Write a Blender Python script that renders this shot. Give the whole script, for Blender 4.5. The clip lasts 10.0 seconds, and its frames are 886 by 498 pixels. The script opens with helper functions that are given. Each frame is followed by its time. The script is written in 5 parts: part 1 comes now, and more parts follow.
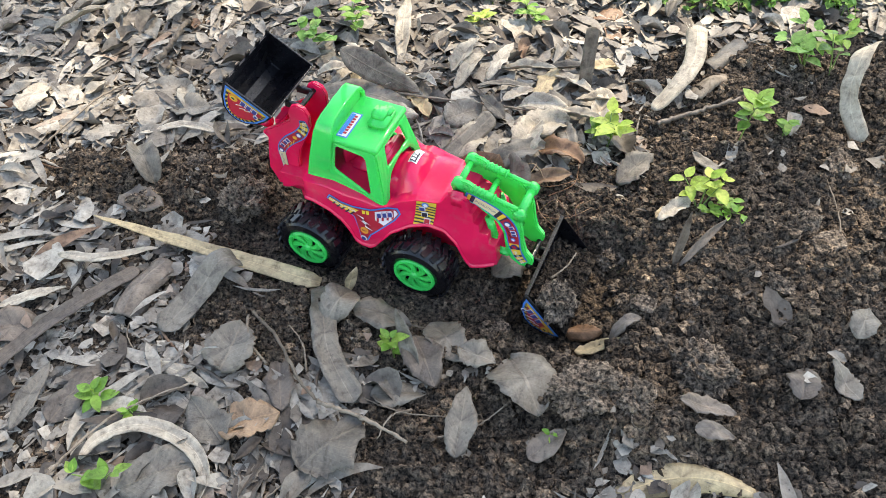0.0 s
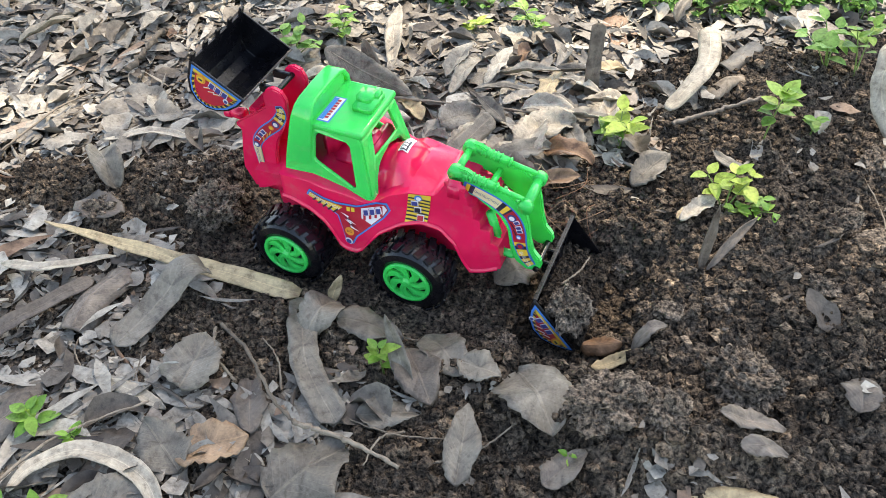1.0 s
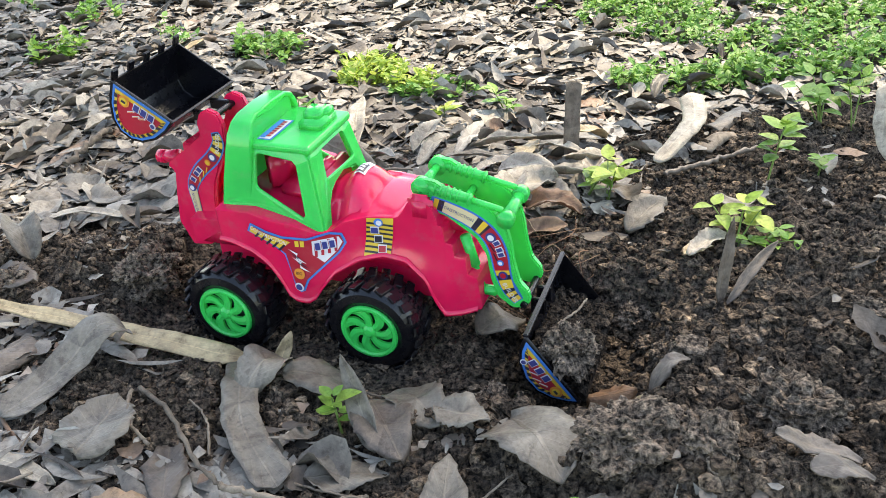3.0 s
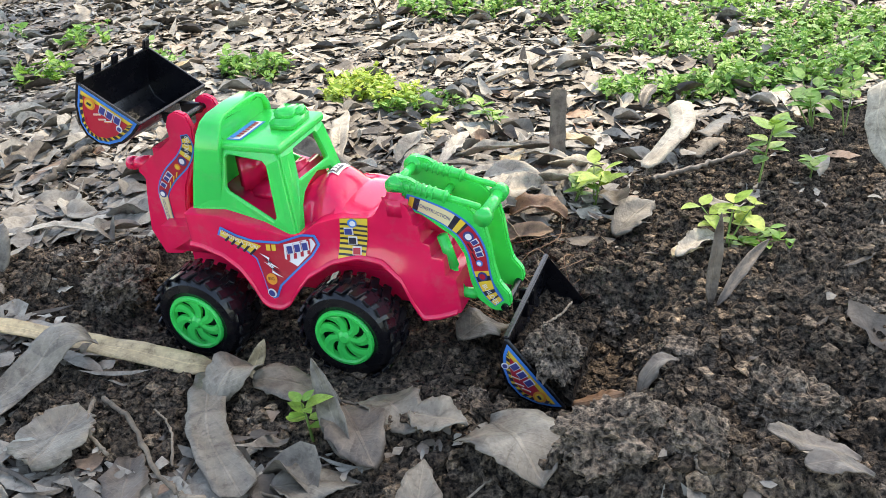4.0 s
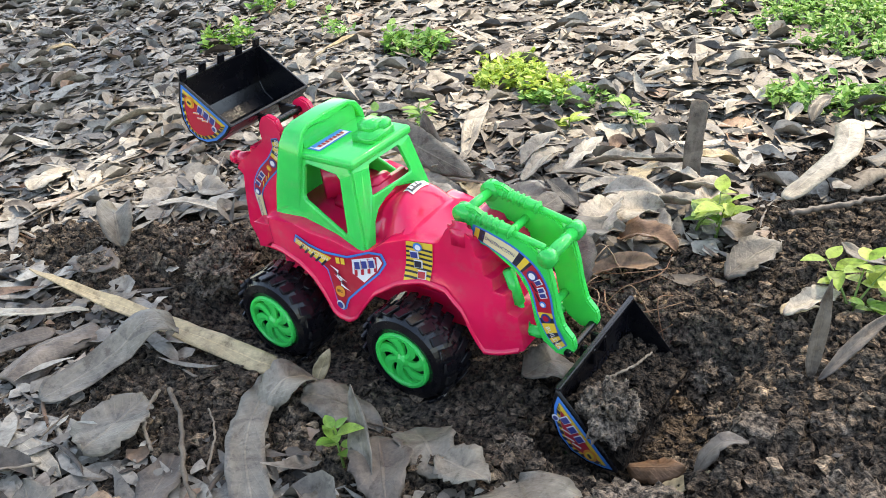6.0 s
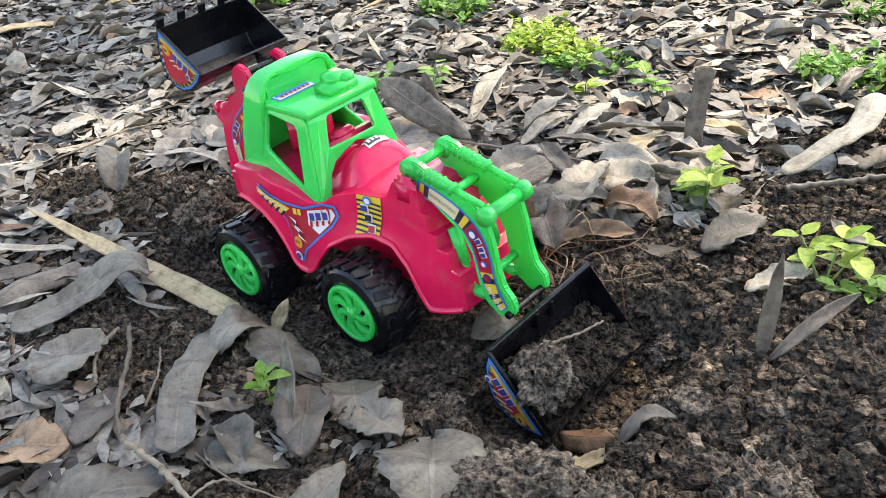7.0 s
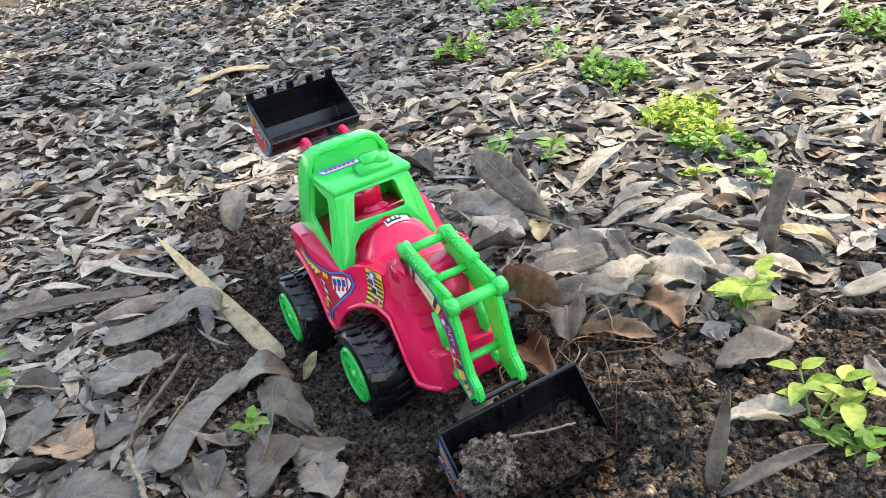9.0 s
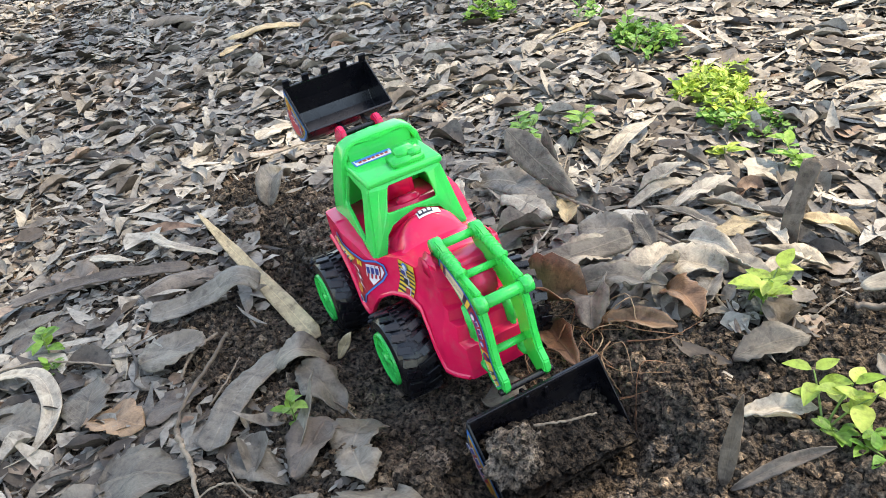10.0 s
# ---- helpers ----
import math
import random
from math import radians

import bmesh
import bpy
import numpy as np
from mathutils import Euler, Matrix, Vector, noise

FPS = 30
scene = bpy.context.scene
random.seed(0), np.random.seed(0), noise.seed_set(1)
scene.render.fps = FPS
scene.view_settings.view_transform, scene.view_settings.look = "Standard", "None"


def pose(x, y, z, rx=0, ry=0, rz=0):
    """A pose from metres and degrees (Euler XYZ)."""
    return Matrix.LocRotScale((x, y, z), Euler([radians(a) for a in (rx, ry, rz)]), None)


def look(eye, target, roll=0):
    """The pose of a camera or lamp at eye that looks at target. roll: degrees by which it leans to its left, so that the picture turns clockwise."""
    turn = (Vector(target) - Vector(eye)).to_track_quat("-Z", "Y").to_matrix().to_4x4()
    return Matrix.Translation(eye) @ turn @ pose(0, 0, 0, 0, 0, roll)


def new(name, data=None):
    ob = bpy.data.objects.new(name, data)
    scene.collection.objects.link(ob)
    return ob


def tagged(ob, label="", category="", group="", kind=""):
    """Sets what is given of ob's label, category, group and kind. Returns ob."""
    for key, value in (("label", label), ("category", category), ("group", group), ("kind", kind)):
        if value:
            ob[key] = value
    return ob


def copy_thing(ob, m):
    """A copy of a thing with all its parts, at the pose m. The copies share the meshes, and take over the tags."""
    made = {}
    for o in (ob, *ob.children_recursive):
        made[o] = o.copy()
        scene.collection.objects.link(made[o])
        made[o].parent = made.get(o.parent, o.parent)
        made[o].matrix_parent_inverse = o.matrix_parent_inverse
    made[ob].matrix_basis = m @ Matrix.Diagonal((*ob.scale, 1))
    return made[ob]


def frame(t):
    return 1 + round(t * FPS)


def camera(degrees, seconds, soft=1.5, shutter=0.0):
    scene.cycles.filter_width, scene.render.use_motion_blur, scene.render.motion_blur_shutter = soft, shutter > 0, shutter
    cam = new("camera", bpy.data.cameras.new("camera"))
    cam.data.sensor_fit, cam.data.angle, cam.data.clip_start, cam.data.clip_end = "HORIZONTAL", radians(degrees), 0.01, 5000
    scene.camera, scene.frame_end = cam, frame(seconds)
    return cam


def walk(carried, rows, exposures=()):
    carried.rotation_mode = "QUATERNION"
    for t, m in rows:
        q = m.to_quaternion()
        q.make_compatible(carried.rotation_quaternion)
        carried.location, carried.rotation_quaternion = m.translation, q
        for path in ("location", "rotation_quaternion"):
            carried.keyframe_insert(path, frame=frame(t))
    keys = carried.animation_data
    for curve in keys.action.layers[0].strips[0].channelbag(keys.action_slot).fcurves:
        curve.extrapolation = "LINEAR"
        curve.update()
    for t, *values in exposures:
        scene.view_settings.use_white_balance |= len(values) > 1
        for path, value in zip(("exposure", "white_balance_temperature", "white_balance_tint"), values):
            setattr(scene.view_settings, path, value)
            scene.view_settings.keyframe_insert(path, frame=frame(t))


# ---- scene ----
cam = camera(55.4, 10.0, soft=0.9)
PATH = [
    (0, (0.002, 0.03, 0.598), (-0.026, 1.345, -0.909), -1.2),
    (0.5, (0.0, 0.043, 0.547), (-0.022, 1.415, -0.908), -1.4),
    (1, (0.0, 0.049, 0.492), (-0.016, 1.489, -0.896), -1.4),
    (1.5, (0.008, 0.047, 0.438), (-0.001, 1.545, -0.888), -2.1),
    (2, (0.009, 0.052, 0.396), (0.017, 1.64, -0.82), -2.7),
    (2.2, (0.01, 0.057, 0.387), (0.028, 1.703, -0.75), -2.8),
    (3.3, (0.007, 0.058, 0.311), (0.046, 1.807, -0.658), -3.5),
    (3.5, (0.009, 0.061, 0.305), (0.053, 1.823, -0.641), -3.6),
    (4, (0.022, 0.064, 0.299), (0.057, 1.84, -0.621), -4.2),
    (4.5, (0.063, 0.076, 0.293), (0.001, 1.856, -0.617), -5.5),
    (5, (0.087, 0.088, 0.296), (-0.113, 1.856, -0.616), -5.9),
    (5.5, (0.088, 0.099, 0.32), (-0.236, 1.83, -0.629), -5.5),
    (6, (0.103, 0.112, 0.322), (-0.341, 1.8, -0.656), -5.7),
    (6.2, (0.118, 0.114, 0.317), (-0.387, 1.777, -0.674), -6.2),
    (7.3, (0.205, 0.14, 0.304), (-0.54, 1.696, -0.708), -7.0),
    (7.5, (0.219, 0.145, 0.31), (-0.625, 1.659, -0.687), -7.8),
    (8, (0.258, 0.171, 0.316), (-0.72, 1.644, -0.618), -7.0),
    (8.5, (0.301, 0.18, 0.321), (-0.803, 1.587, -0.575), -7.5),
    (9, (0.332, 0.198, 0.33), (-0.846, 1.55, -0.555), -8.4),
    (9.5, (0.331, 0.209, 0.348), (-0.865, 1.517, -0.577), -8.6),
    (10, (0.336, 0.2, 0.374), (-0.862, 1.443, -0.636), -9.2),
]
walk(cam, [(t, look(eye, target, roll)) for t, eye, target, roll in PATH],
     exposures=[(0.0, 2.23, 8100, 10), (10.0, 2.23, 8100, 10)])

# ---- daylight ----
SUN_ELEVATION, SUN_AZIMUTH = 55.0, 35.0  # azimuth measured from +y towards +x
world = bpy.data.worlds.new("sky")
scene.world = world
world.use_nodes = True
wn = world.node_tree
sky = wn.nodes.new("ShaderNodeTexSky")
sky.sky_type = "NISHITA"
sky.sun_disc = False
sky.sun_elevation = radians(SUN_ELEVATION)
sky.sun_rotation = radians(SUN_AZIMUTH)
wn.links.new(sky.outputs["Color"], wn.nodes["Background"].inputs["Color"])
wn.nodes["Background"].inputs["Strength"].default_value = 0.15
sun = new("sun", bpy.data.lights.new("sun", "SUN"))
sun.data.energy, sun.data.angle, sun.data.color = 1.85, radians(1.2), (1.0, 0.95, 0.86)
az, el = radians(SUN_AZIMUTH), radians(SUN_ELEVATION)
SUN_FROM = Vector((math.sin(az) * math.cos(el), math.cos(az) * math.cos(el), math.sin(el)))
sun.matrix_world = look(SUN_FROM * 5, (0, 0, 0))

# ---- materials ----
def socket_mix(nt, a, b, fac, kind="MIX"):
    n = nt.nodes.new("ShaderNodeMix")
    n.data_type, n.blend_type = "RGBA", kind
    for s, v in ((n.inputs["Factor"], fac), (n.inputs["A"], a), (n.inputs["B"], b)):
        if isinstance(v, (int, float)):
            s.default_value = v
        elif isinstance(v, tuple):
            s.default_value = (*v, 1)
        else:
            nt.links.new(v, s)
    return n.outputs["Result"]


def tex_noise(nt, scale, detail=4.0, rough=0.55):
    co = nt.nodes.new("ShaderNodeTexCoord")
    n = nt.nodes.new("ShaderNodeTexNoise")
    n.inputs["Scale"].default_value, n.inputs["Detail"].default_value, n.inputs["Roughness"].default_value = scale, detail, rough
    nt.links.new(co.outputs["Object"], n.inputs["Vector"])
    return n.outputs["Fac"]


def ramp(nt, fac, stops):
    n = nt.nodes.new("ShaderNodeValToRGB")
    el = n.color_ramp.elements
    while len(el) < len(stops):
        el.new(0.5)
    for e, (p, c) in zip(el, stops):
        e.position, e.color = p, (*c, 1)
    nt.links.new(fac, n.inputs["Fac"])
    return n.outputs["Color"]


def bump(nt, height, strength, distance):
    n = nt.nodes.new("ShaderNodeBump")
    n.inputs["Strength"].default_value, n.inputs["Distance"].default_value = strength, distance
    nt.links.new(height, n.inputs["Height"])
    return n.outputs["Normal"]


def blank(name):
    m = bpy.data.materials.new(name)
    m.use_nodes = True
    return m, m.node_tree, m.node_tree.nodes["Principled BSDF"]


def piece_random(nt):
    """A random value for every loose leaf or lump, in a joined mesh or as an object of its own."""
    g = nt.nodes.new("ShaderNodeNewGeometry")
    o = nt.nodes.new("ShaderNodeObjectInfo")
    a = nt.nodes.new("ShaderNodeMath")
    a.operation = "ADD"
    nt.links.new(g.outputs["Random Per Island"], a.inputs[0])
    nt.links.new(o.outputs["Random"], a.inputs[1])
    f = nt.nodes.new("ShaderNodeMath")
    f.operation = "FRACT"
    nt.links.new(a.outputs[0], f.inputs[0])
    return f.outputs[0]


def vein_lines(nt):
    """Midrib and slanting side veins from the leaf's own coordinates, 1 on a vein."""
    uv = nt.nodes.new("ShaderNodeUVMap")
    sep = nt.nodes.new("ShaderNodeSeparateXYZ")
    nt.links.new(uv.outputs["UV"], sep.inputs[0])

    def op(kind, a, b=0.0):
        m = nt.nodes.new("ShaderNodeMath")
        m.operation = kind
        for k, v in enumerate((a, b)):
            if isinstance(v, float):
                m.inputs[k].default_value = v
            else:
                nt.links.new(v, m.inputs[k])
        return m.outputs[0]

    def below(v, edge):
        m = nt.nodes.new("ShaderNodeMapRange")
        m.interpolation_type = "SMOOTHSTEP"
        m.inputs["From Min"].default_value, m.inputs["From Max"].default_value = edge * 0.4, edge
        m.inputs["To Min"].default_value, m.inputs["To Max"].default_value = 1.0, 0.0
        nt.links.new(v, m.inputs["Value"])
        return m.outputs["Result"]

    off = op("ABSOLUTE", op("SUBTRACT", sep.outputs["Y"], 0.5))
    side = op("FRACT", op("SUBTRACT", op("MULTIPLY", sep.outputs["X"], 11.0), op("MULTIPLY", off, 5.0)))
    return op("MAXIMUM", below(off, 0.035), op("MULTIPLY", below(side, 0.13), 0.45))


def leaf_material(name, stops, rough=0.6, veins=0.5, glow=0.0, fine=420.0, ribs=False):
    """Dead or living leaf: one tone per leaf, blotches, a fine grain, on single leaves veins."""
    m, nt, b = blank(name)
    col = ramp(nt, piece_random(nt), stops)
    blot = ramp(nt, tex_noise(nt, 55.0, 5.0, 0.6), [(0.28, (0.42, 0.38, 0.35)), (0.48, (0.95, 0.92, 0.88)), (0.66, (1.2, 1.18, 1.14))])
    col = socket_mix(nt, col, blot, min(1.0, veins + 0.25), "MULTIPLY")
    grain = tex_noise(nt, fine, 3.0)
    spots = ramp(nt, tex_noise(nt, 170.0, 5.0, 0.7), [(0.34, (0.5, 0.47, 0.44)), (0.47, (1, 1, 1)), (0.62, (1.18, 1.17, 1.15))])
    col = socket_mix(nt, col, spots, 0.85, "MULTIPLY")
    col = socket_mix(nt, col, ramp(nt, grain, [(0.35, (0.78, 0.78, 0.78)), (0.65, (1.15, 1.15, 1.15))]), 0.5, "MULTIPLY")
    height_map = grain
    if ribs:
        lines = vein_lines(nt)
        col = socket_mix(nt, col, socket_mix(nt, col, (1.28, 1.26, 1.22), 1.0, "MULTIPLY"), lines)
        add = nt.nodes.new("ShaderNodeMath")
        add.operation = "ADD"
        nt.links.new(grain, add.inputs[0])
        nt.links.new(lines, add.inputs[1])
        height_map = add.outputs[0]
    nt.links.new(col, b.inputs["Base Color"])
    b.inputs["Roughness"].default_value = rough
    b.inputs["Specular IOR Level"].default_value = 0.4
    nt.links.new(bump(nt, height_map, 0.4, 0.0012), b.inputs["Normal"])
    if glow:
        t = nt.nodes.new("ShaderNodeBsdfTranslucent")
        nt.links.new(col, t.inputs["Color"])
        mix = nt.nodes.new("ShaderNodeMixShader")
        mix.inputs[0].default_value = glow
        nt.links.new(b.outputs[0], mix.inputs[1])
        nt.links.new(t.outputs[0], mix.inputs[2])
        nt.links.new(mix.outputs[0], nt.nodes["Material Output"].inputs["Surface"])
    return m


def soil_material(name, tint=1.0, loose=False):
    m, nt, b = blank(name)
    big = tex_noise(nt, 9.0, 4.0)
    mid = tex_noise(nt, 90.0, 6.0, 0.65)
    fine = tex_noise(nt, 700.0, 4.0, 0.7)
    grit = tex_noise(nt, 300.0, 3.0, 0.6)
    a = ramp(nt, mid, [(0.28, (0.030 * tint, 0.025 * tint, 0.021 * tint)), (0.5, (0.062 * tint, 0.051 * tint, 0.042 * tint)), (0.72, (0.105 * tint, 0.088 * tint, 0.072 * tint))])
    a = socket_mix(nt, a, ramp(nt, big, [(0.35, (0.8, 0.78, 0.76)), (0.65, (1.25, 1.2, 1.15))]), 0.8, "MULTIPLY")
    # shade of the gaps between crumbs put into the colour, crumb tops lighter
    a = socket_mix(nt, a, ramp(nt, grit, [(0.36, (0.13, 0.125, 0.12)), (0.48, (0.9, 0.89, 0.87)), (0.66, (2.1, 2.0, 1.85))]), 1.0, "MULTIPLY")
    a = socket_mix(nt, a, ramp(nt, fine, [(0.3, (0.6, 0.6, 0.6)), (0.7, (1.45, 1.42, 1.38))]), 0.75, "MULTIPLY")
    a = socket_mix(nt, a, ramp(nt, piece_random(nt), [(0.0, (0.55, 0.53, 0.51)), (0.6, (1.05, 1.02, 0.98)), (0.92, (1.7, 1.6, 1.48)), (1.0, (2.6, 2.4, 2.1))]), 1.0 if loose else 0.0, "MULTIPLY")
    nt.links.new(a, b.inputs["Base Color"])
    b.inputs["Roughness"].default_value = 0.95
    b.inputs["Specular IOR Level"].default_value = 0.15
    s = nt.nodes.new("ShaderNodeMath")
    s.operation = "ADD"
    nt.links.new(mid, s.inputs[0])
    nt.links.new(grit, s.inputs[1])
    nt.links.new(bump(nt, s.outputs[0], 1.0, 0.006), b.inputs["Normal"])
    return m


def plastic(name, color, rough=0.3, glow=0.0, scuff=0.25, dust=(0.3, 0.26, 0.22), dusty=0.06):
    """Moulded toy plastic with faint scuffs and a little dust."""
    m, nt, b = blank(name)
    wear = tex_noise(nt, 60.0, 6.0, 0.7)
    fine = tex_noise(nt, 900.0, 2.0)
    col = socket_mix(nt, color, tuple(c * 0.82 for c in color), ramp(nt, tex_noise(nt, 22.0, 3.0), [(0.35, (0, 0, 0)), (0.7, (1, 1, 1))]))
    col = socket_mix(nt, col, dust, ramp(nt, wear, [(0.52, (0, 0, 0)), (0.8, (dusty * 4, dusty * 4, dusty * 4))]))
    nt.links.new(col, b.inputs["Base Color"])
    b.inputs["Specular IOR Level"].default_value = 0.45
    r = ramp(nt, wear, [(0.3, (rough,) * 3), (0.75, (rough + scuff,) * 3)])
    nt.links.new(r, b.inputs["Roughness"])
    nt.links.new(bump(nt, fine, 0.05, 0.0006), b.inputs["Normal"])
    if glow:
        b.inputs["Coat Weight"].default_value, b.inputs["Coat Roughness"].default_value = 0.35, 0.07
        t = nt.nodes.new("ShaderNodeBsdfTranslucent")
        nt.links.new(col, t.inputs["Color"])
        mix = nt.nodes.new("ShaderNodeMixShader")
        mix.inputs[0].default_value = glow
        nt.links.new(b.outputs[0], mix.inputs[1])
        nt.links.new(t.outputs[0], mix.inputs[2])
        nt.links.new(mix.outputs[0], nt.nodes["Material Output"].inputs["Surface"])
    return m


SOIL = soil_material("soil", 1.25)
CRUMB = soil_material("crumb", 1.35, True)
CLOD = soil_material("clod", 2.3)
HEAP = soil_material("heap_soil", 0.6)
LITTER = leaf_material("dead_leaf", [(0.0, (0.045, 0.036, 0.029)), (0.16, (0.088, 0.071, 0.056)), (0.30, (0.148, 0.130, 0.108)), (0.52, (0.205, 0.186, 0.159)), (0.80, (0.268, 0.247, 0.212)), (0.95, (0.36, 0.335, 0.29)), (1.0, (0.17, 0.095, 0.055))], 0.56, 0.75)
BROWN_LEAF = leaf_material("brown_leaf", [(0.0, (0.13, 0.065, 0.035)), (0.5, (0.20, 0.115, 0.065)), (1.0, (0.27, 0.18, 0.11))], 0.5, 0.7, ribs=True)
STRAW = leaf_material("straw", [(0.0, (0.17, 0.08, 0.04)), (0.5, (0.26, 0.14, 0.075)), (1.0, (0.36, 0.25, 0.15))], 0.6, 0.5)
GREY_LEAF = leaf_material("grey_leaf", [(0.0, (0.098, 0.086, 0.070)), (0.5, (0.140, 0.124, 0.101)), (1.0, (0.188, 0.167, 0.136))], 0.5, 0.7, ribs=True)
PALE_LEAF = leaf_material("pale_leaf", [(0.0, (0.30, 0.26, 0.20)), (1.0, (0.39, 0.345, 0.28))], 0.5, 0.6, ribs=True)
TAN_LEAF = leaf_material("tan_leaf", [(0.0, (0.36, 0.27, 0.15)), (1.0, (0.44, 0.34, 0.20))], 0.5, 0.6, ribs=True)
DARK_LEAF = leaf_material("dark_leaf", [(0.0, (0.10, 0.08, 0.064)), (1.0, (0.16, 0.13, 0.105))], 0.5, 0.7, ribs=True)
TWIG = leaf_material("twig_bark", [(0.0, (0.12, 0.096, 0.073)), (1.0, (0.25, 0.205, 0.157))], 0.8, 0.8)
GREEN_LEAF = leaf_material("green_leaf", [(0.0, (0.10, 0.25, 0.03)), (0.5, (0.17, 0.34, 0.05)), (1.0, (0.26, 0.42, 0.07))], 0.45, 0.35, 0.35)
WEED_LEAF = leaf_material("weed_leaf", [(0.0, (0.10, 0.25, 0.045)), (0.5, (0.16, 0.34, 0.065)), (1.0, (0.25, 0.41, 0.10))], 0.55, 0.35, 0.3)
LIME_LEAF = leaf_material("lime_leaf", [(0.0, (0.24, 0.38, 0.05)), (0.5, (0.36, 0.48, 0.08)), (1.0, (0.48, 0.56, 0.12))], 0.5, 0.3, 0.35)
STEM = leaf_material("green_stem", [(0.0, (0.14, 0.24, 0.05)), (1.0, (0.2, 0.3, 0.08))], 0.5, 0.3)
RED = plastic("pink_red_plastic", (0.95, 0.016, 0.105), 0.10, 0.22, 0.14)
GREEN = plastic("bright_green_plastic", (0.002, 0.80, 0.150), 0.10, 0.32, 0.14)
BLACK = plastic("black_plastic", (0.004, 0.004, 0.006), 0.18, 0.0, 0.2, (0.12, 0.10, 0.08), 0.025)
RUBBER = plastic("black_tyre_plastic", (0.004, 0.004, 0.006), 0.18, 0.0, 0.2, (0.07, 0.06, 0.05), 0.025)
INK_BLUE = plastic("sticker_blue", (0.03, 0.20, 0.62), 0.25)
INK_YELLOW = plastic("sticker_yellow", (0.80, 0.52, 0.05), 0.25)
INK_RED = plastic("sticker_red", (0.46, 0.014, 0.035), 0.25)
INK_DARK = plastic("sticker_dark", (0.02, 0.018, 0.035), 0.25)
INK_WHITE = plastic("sticker_white", (0.78, 0.76, 0.78), 0.25)
INK_CREAM = plastic("sticker_cream", (0.74, 0.62, 0.36), 0.25)
INK_NAVY = plastic("sticker_navy", (0.04, 0.05, 0.22), 0.25)
INK_ORANGE = plastic("sticker_orange", (0.80, 0.28, 0.04), 0.25)

STONE = soil_material("grey_stone", 2.2)

# ---- mesh helpers ----
def mesh_of(name, verts, faces, material, smooth=False):
    me = bpy.data.meshes.new(name)
    me.from_pydata([tuple(v) for v in verts], [], [tuple(f) for f in faces])
    me.materials.append(material)
    if smooth:
        me.polygons.foreach_set("use_smooth", [True] * len(me.polygons))
    me.update()
    return me


def part(name, bm, material, parent, label="", smooth=False):
    """Links a bmesh as one mesh object under a thing or a part."""
    me = bpy.data.meshes.new(name)
    bmesh.ops.recalc_face_normals(bm, faces=bm.faces)
    bm.to_mesh(me)
    bm.free()
    me.materials.append(material)
    if smooth:
        me.polygons.foreach_set("use_smooth", [True] * len(me.polygons))
    ob = new(name, me)
    ob.parent = parent
    if label:
        ob["label"] = label
    return ob


def thing(name, label, category, m=None, group="", kind=""):
    ob = new(name)
    ob.empty_display_size = 0.02
    ob.matrix_world = m or Matrix.Identity(4)
    return tagged(ob, label, category, group, kind)


# ---- the ground ----
TABLE = np.random.RandomState(5).rand(256, 256)


def vnoise(x, y, s, shift=0.0):
    """Smooth value noise, -1 to 1, with s cells to the metre."""
    x, y = np.asarray(x, float) * s + 31.7 + shift, np.asarray(y, float) * s + 57.3 - shift
    i, j = np.floor(x).astype(int), np.floor(y).astype(int)
    u, v = x - i, y - j
    u, v = u * u * (3 - 2 * u), v * v * (3 - 2 * v)
    g = lambda a, b: TABLE[a % 256, b % 256]
    return 2 * ((g(i, j) * (1 - u) + g(i + 1, j) * u) * (1 - v) + (g(i, j + 1) * (1 - u) + g(i + 1, j + 1) * u) * v) - 1


# the toy's own frame: x ahead, y to its far side, z up, on the middle of its width
TOY_F = Vector((0.91762, -0.39745, 0.0))
TOY_L = Vector((0.39690, 0.91637, 0.05234))
TOY_U = TOY_F.cross(TOY_L)
TOY_O = Vector((-0.0594, 0.5862, 0.0168))
TOY = Matrix.Translation(TOY_O) @ Matrix((TOY_F, TOY_L, TOY_U)).transposed().to_4x4()


def smooth(a, b, v):
    t = np.clip((v - a) / (b - a), 0, 1)
    return t * t * (3 - 2 * t)


def plan(x, y):
    dx, dy = np.asarray(x, float) - TOY_O.x, np.asarray(y, float) - TOY_O.y
    return dx * TOY_F.x + dy * TOY_F.y, -dx * TOY_F.y + dy * TOY_F.x


def blob(x, y, cx, cy, rx, ry, turn=0.0):
    c, s = math.cos(radians(turn)), math.sin(radians(turn))
    dx, dy = np.asarray(x, float) - cx, np.asarray(y, float) - cy
    return ((dx * c + dy * s) / rx) ** 2 + ((-dx * s + dy * c) / ry) ** 2


def bare(x, y):
    """1 where the soil lies open, 0 under the litter."""
    w = 0.35 * vnoise(x, y, 14) + 0.2 * vnoise(x, y, 40)
    d = np.minimum.reduce([blob(x, y, -0.07, 0.555, 0.22, 0.105, -20), blob(x, y, 0.27, 0.56, 0.24, 0.14, 10), blob(x, y, 0.25, 0.39, 0.20, 0.10, -10), blob(x, y, 0.03, 0.35, 0.13, 0.06, 10), blob(x, y, -0.17, 0.475, 0.07, 0.05, -25),
                           blob(x, y, -0.27, 0.64, 0.15, 0.075, -10), blob(x, y, 0.47, 0.62, 0.16, 0.14), blob(x, y, 0.37, 0.77, 0.19, 0.12, 15)])
    return 1 - smooth(0.75, 1.25, d + w)


